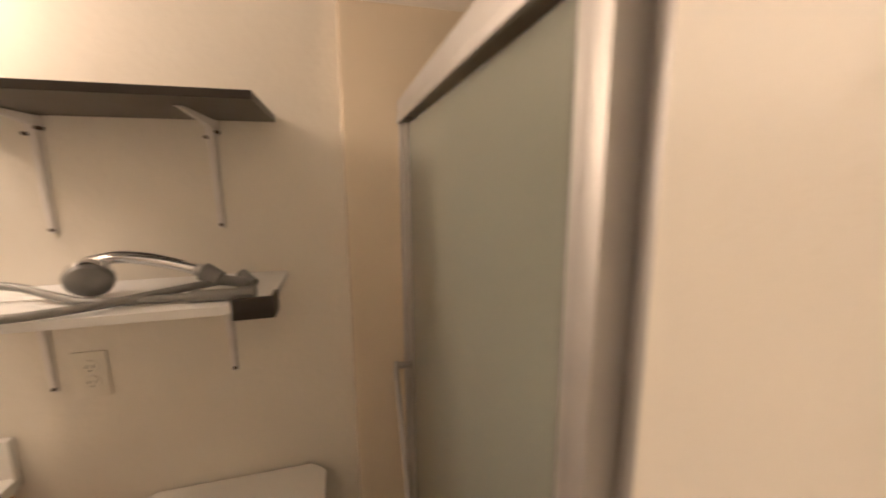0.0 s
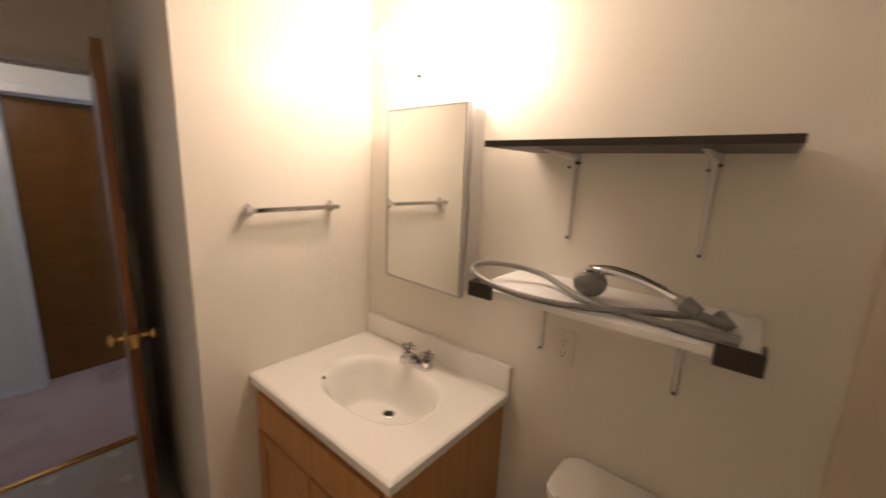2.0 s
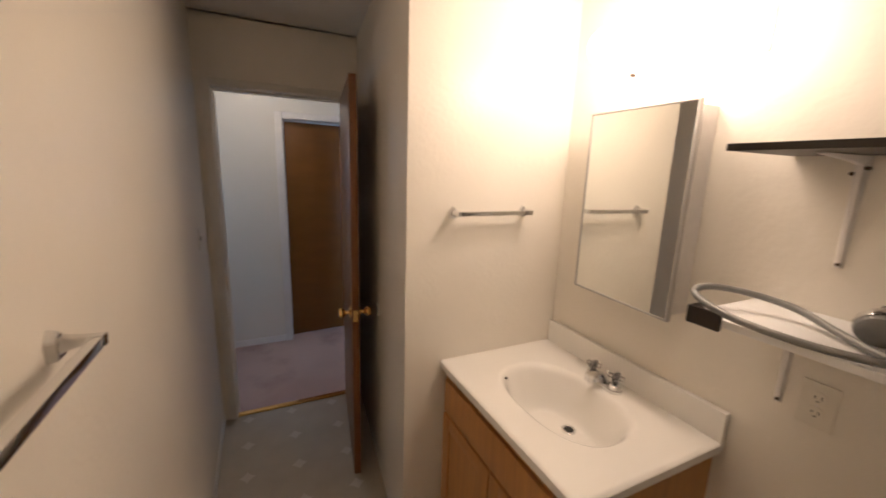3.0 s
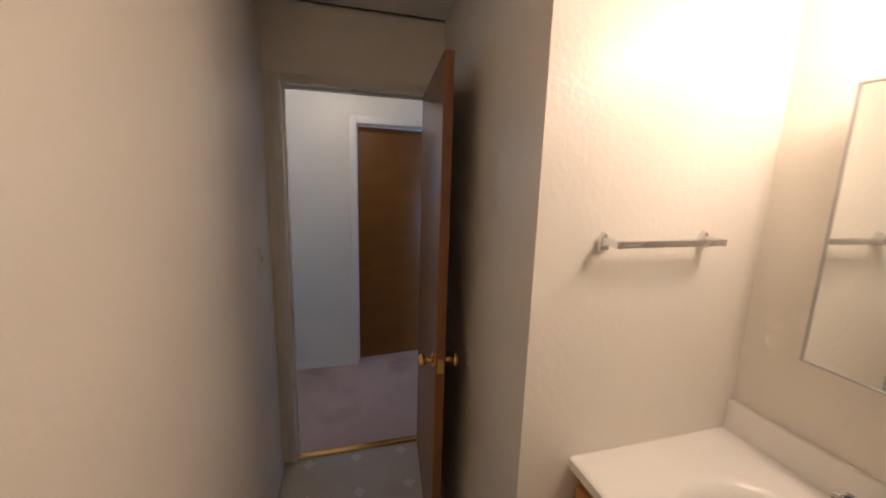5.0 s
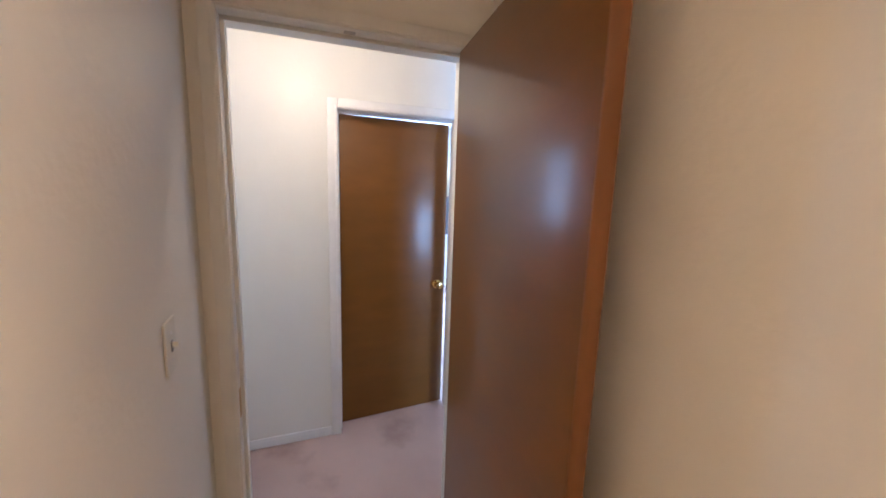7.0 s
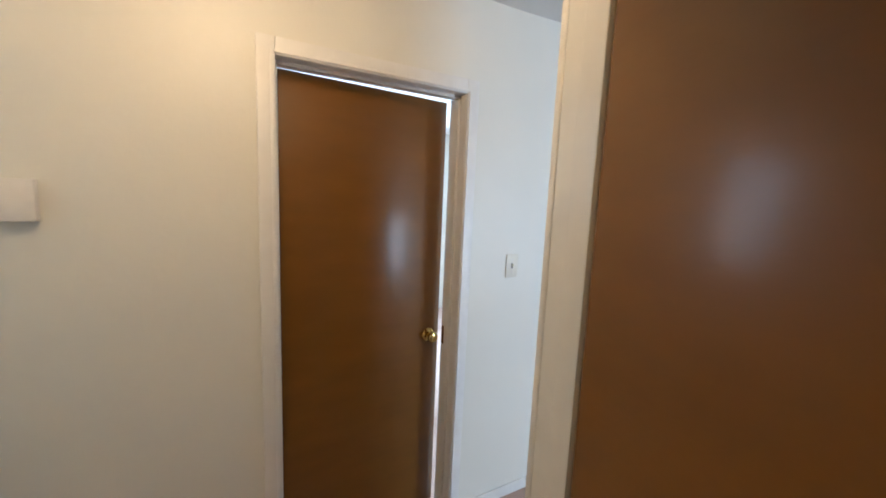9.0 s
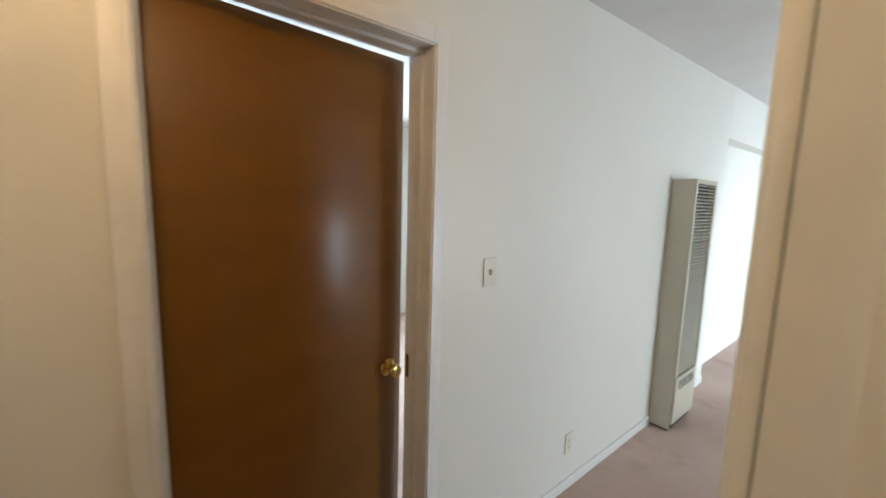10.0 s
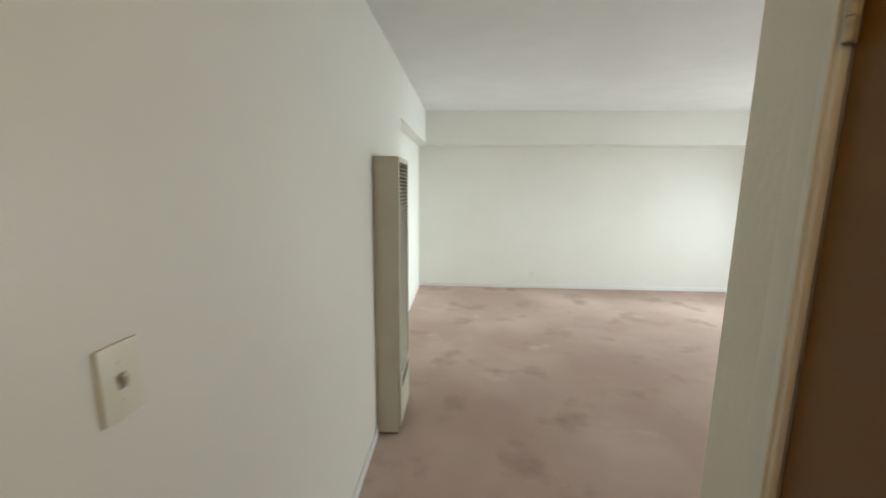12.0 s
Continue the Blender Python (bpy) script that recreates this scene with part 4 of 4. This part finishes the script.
    rod(bm, (2.635, 1.139, z + 0.0135), (2.667, 1.136, z + 0.0140), 0.0135, 8)
    part("hose_nut", bm, M_GREY, root, "grey hose end with nut", smooth=True)
    return root


hand_shower()


# ---- toilet ----
def toilet():
    root = tagged(thing("toilet", (2.533, 1.2, 0), "white porcelain toilet below the shelves", "toilet"))
    cx, yb = 2.533, Y_M - 0.012
    def dish(w, y0, y1, r, n=6):
        pts = []
        for sx, sy, a0 in ((1, 1, 0), (-1, 1, 90), (-1, -1, 180), (1, -1, 270)):
            for i in range(n + 1):
                a = radians(a0 + 90 * i / n)
                px = cx + sx * (w / 2 - r) + r * math.cos(a)
                py = (y1 - r if sy > 0 else y0 + r) + r * math.sin(a)
                pts.append((px, py))
        return pts
    bm = bmesh.new()
    prism(bm, dish(0.43, yb - 0.17, yb, 0.035), 0.40, 0.748)
    part("tank", bm, M_PORC, root, smooth=True)
    bm = bmesh.new()
    prism(bm, dish(0.458, yb - 0.185, yb + 0.004, 0.04), 0.749, 0.783)
    bmesh.ops.bevel(bm, geom=[e for e in bm.edges if abs(e.verts[0].co.z - e.verts[1].co.z) < 1e-4], offset=0.008, segments=3, affect="EDGES")
    part("tank_lid", bm, M_PORC, root, smooth=True)
    bm = bmesh.new()
    rings = []
    for z, w, ln, yc in ((0.001, 0.115, 0.20, 1.02), (0.05, 0.105, 0.19, 1.02), (0.18, 0.10, 0.17, 1.0), (0.30, 0.15, 0.22, 0.97), (0.375, 0.182, 0.245, 0.955), (0.398, 0.185, 0.25, 0.955)):
        rings.append([bm.verts.new((cx + w * math.cos(a), yc + ln * math.sin(a), z)) for a in [2 * math.pi * i / 32 for i in range(32)]])
    for a, b in zip(rings, rings[1:]):
        for i in range(32):
            bm.faces.new((a[i], a[(i + 1) % 32], b[(i + 1) % 32], b[i]))
    bm.faces.new(rings[0][::-1])
    bm.faces.new(rings[-1])
    box(bm, cx - 0.11, cx + 0.11, 1.12, yb, 0.25, 0.398, 0.02)
    part("bowl", bm, M_PORC, root, smooth=True)
    bm = bmesh.new()
    prism(bm, [(cx + 0.19 * math.cos(a), 0.955 + 0.25 * math.sin(a)) for a in [2 * math.pi * i / 36 for i in range(36)]], 0.399, 0.43)
    part("seat_lid", bm, M_PORC, root, smooth=True)
    bm = bmesh.new()
    rod(bm, (cx - 0.16, yb - 0.170, 0.69), (cx - 0.16, yb - 0.186, 0.69), 0.012, 14)
    rod(bm, (cx - 0.16, yb - 0.186, 0.69), (cx - 0.095, yb - 0.19, 0.683), 0.006, 10)
    part("flush_lever", bm, M_CHROME, root, "chrome flush lever", smooth=True)
    return root


toilet()


# ---- shower enclosure ----
sp = setting(boxes("shower_surround", M_PANEL, [(2.85, 3.849, Y_M - 0.034, Y_M - 0.0008, 0.001, 1.995)], bevel=0.016), "beige shower surround panel with a rounded edge", "panel")


def shower_screen():
    root = tagged(thing("shower_screen", (X_SH, 0.94, 0), "framed shower screen with frosted glass panels", "shower screen"))
    y0, y1, z0, z1 = 0.524, 1.360, 0.14, 1.768
    part("curb", _b((X_SH - 0.03, X_SH + 0.09, 0.5235, Y_M - 0.027, 0.001, 0.14), 0.012), M_PANEL, root, "beige curb", smooth=True)
    part("header", _b((X_SH - 0.012, X_SH + 0.045, y0, y1, z1 - 0.040, z1), 0.004), M_ALU, root, smooth=True)
    part("header_lip", _b((X_SH - 0.016, X_SH - 0.008, y0 + 0.03, y1 - 0.012, z1 - 0.056, z1 - 0.0405), 0.002), M_ALU, root, smooth=True)
    part("wall_channel", _b((X_SH - 0.010, X_SH + 0.040, y1 - 0.028, y1 + 0.0012, z0, z1 - 0.0405), 0.003), M_ALU, root, smooth=True)
    part("post", _b((X_SH - 0.012, X_SH + 0.045, y0 + 0.025, y0 + 0.056, z0, z1 - 0.0405), 0.007), M_ALU, root, smooth=True)
    part("wall_channel", _b((X_SH + 0.014, X_SH + 0.045, y0, y0 + 0.0245, z0, z1 - 0.0405), 0.003), M_ALU, root, smooth=True)
    part("bottom_rail", _b((X_SH - 0.010, X_SH + 0.042, y0 + 0.062, y1 - 0.028, z0, z0 + 0.035), 0.003), M_ALU, root, smooth=True)
    door = part("door_panel", _b((X_SH + 0.006, X_SH + 0.012, y0 + 0.075, y1 - 0.062, z0 + 0.045, z1 - 0.062), 0.0), M_FROST, root, "greenish frosted glass")
    for d in ((y1 - 0.064, y1 - 0.042, z0 + 0.04, z1 - 0.058), (y0 + 0.064, y0 + 0.077, z0 + 0.04, z1 - 0.058)):
        ob = part("door_stile", _b((X_SH - 0.002, X_SH + 0.020, *d), 0.003), M_ALU, root, smooth=True)
        ob.parent = door
        ob.matrix_parent_inverse = Matrix()
    bm = bmesh.new()
    rod(bm, (X_SH + 0.0, y1 - 0.058, 1.085), (X_SH - 0.040, y1 - 0.060, 1.085), 0.009, 14)
    tube(bm, smooth_path([(X_SH - 0.038, y1 - 0.05, 1.09), (X_SH - 0.044, y1 - 0.09, 1.06), (X_SH - 0.042, y1 - 0.16, 0.93), (X_SH - 0.04, y1 - 0.27, 0.72), (X_SH - 0.038, y1 - 0.36, 0.55)], 8), 0.0075, 10)
    rod(bm, (X_SH + 0.004, y1 - 0.36, 0.55), (X_SH - 0.040, y1 - 0.36, 0.55), 0.008, 12)
    ob = part("pull_handle", bm, M_ALU, root, "slanting metal pull bar", smooth=True)
    ob.parent = door
    ob.matrix_parent_inverse = Matrix()
    return root


shower_screen()
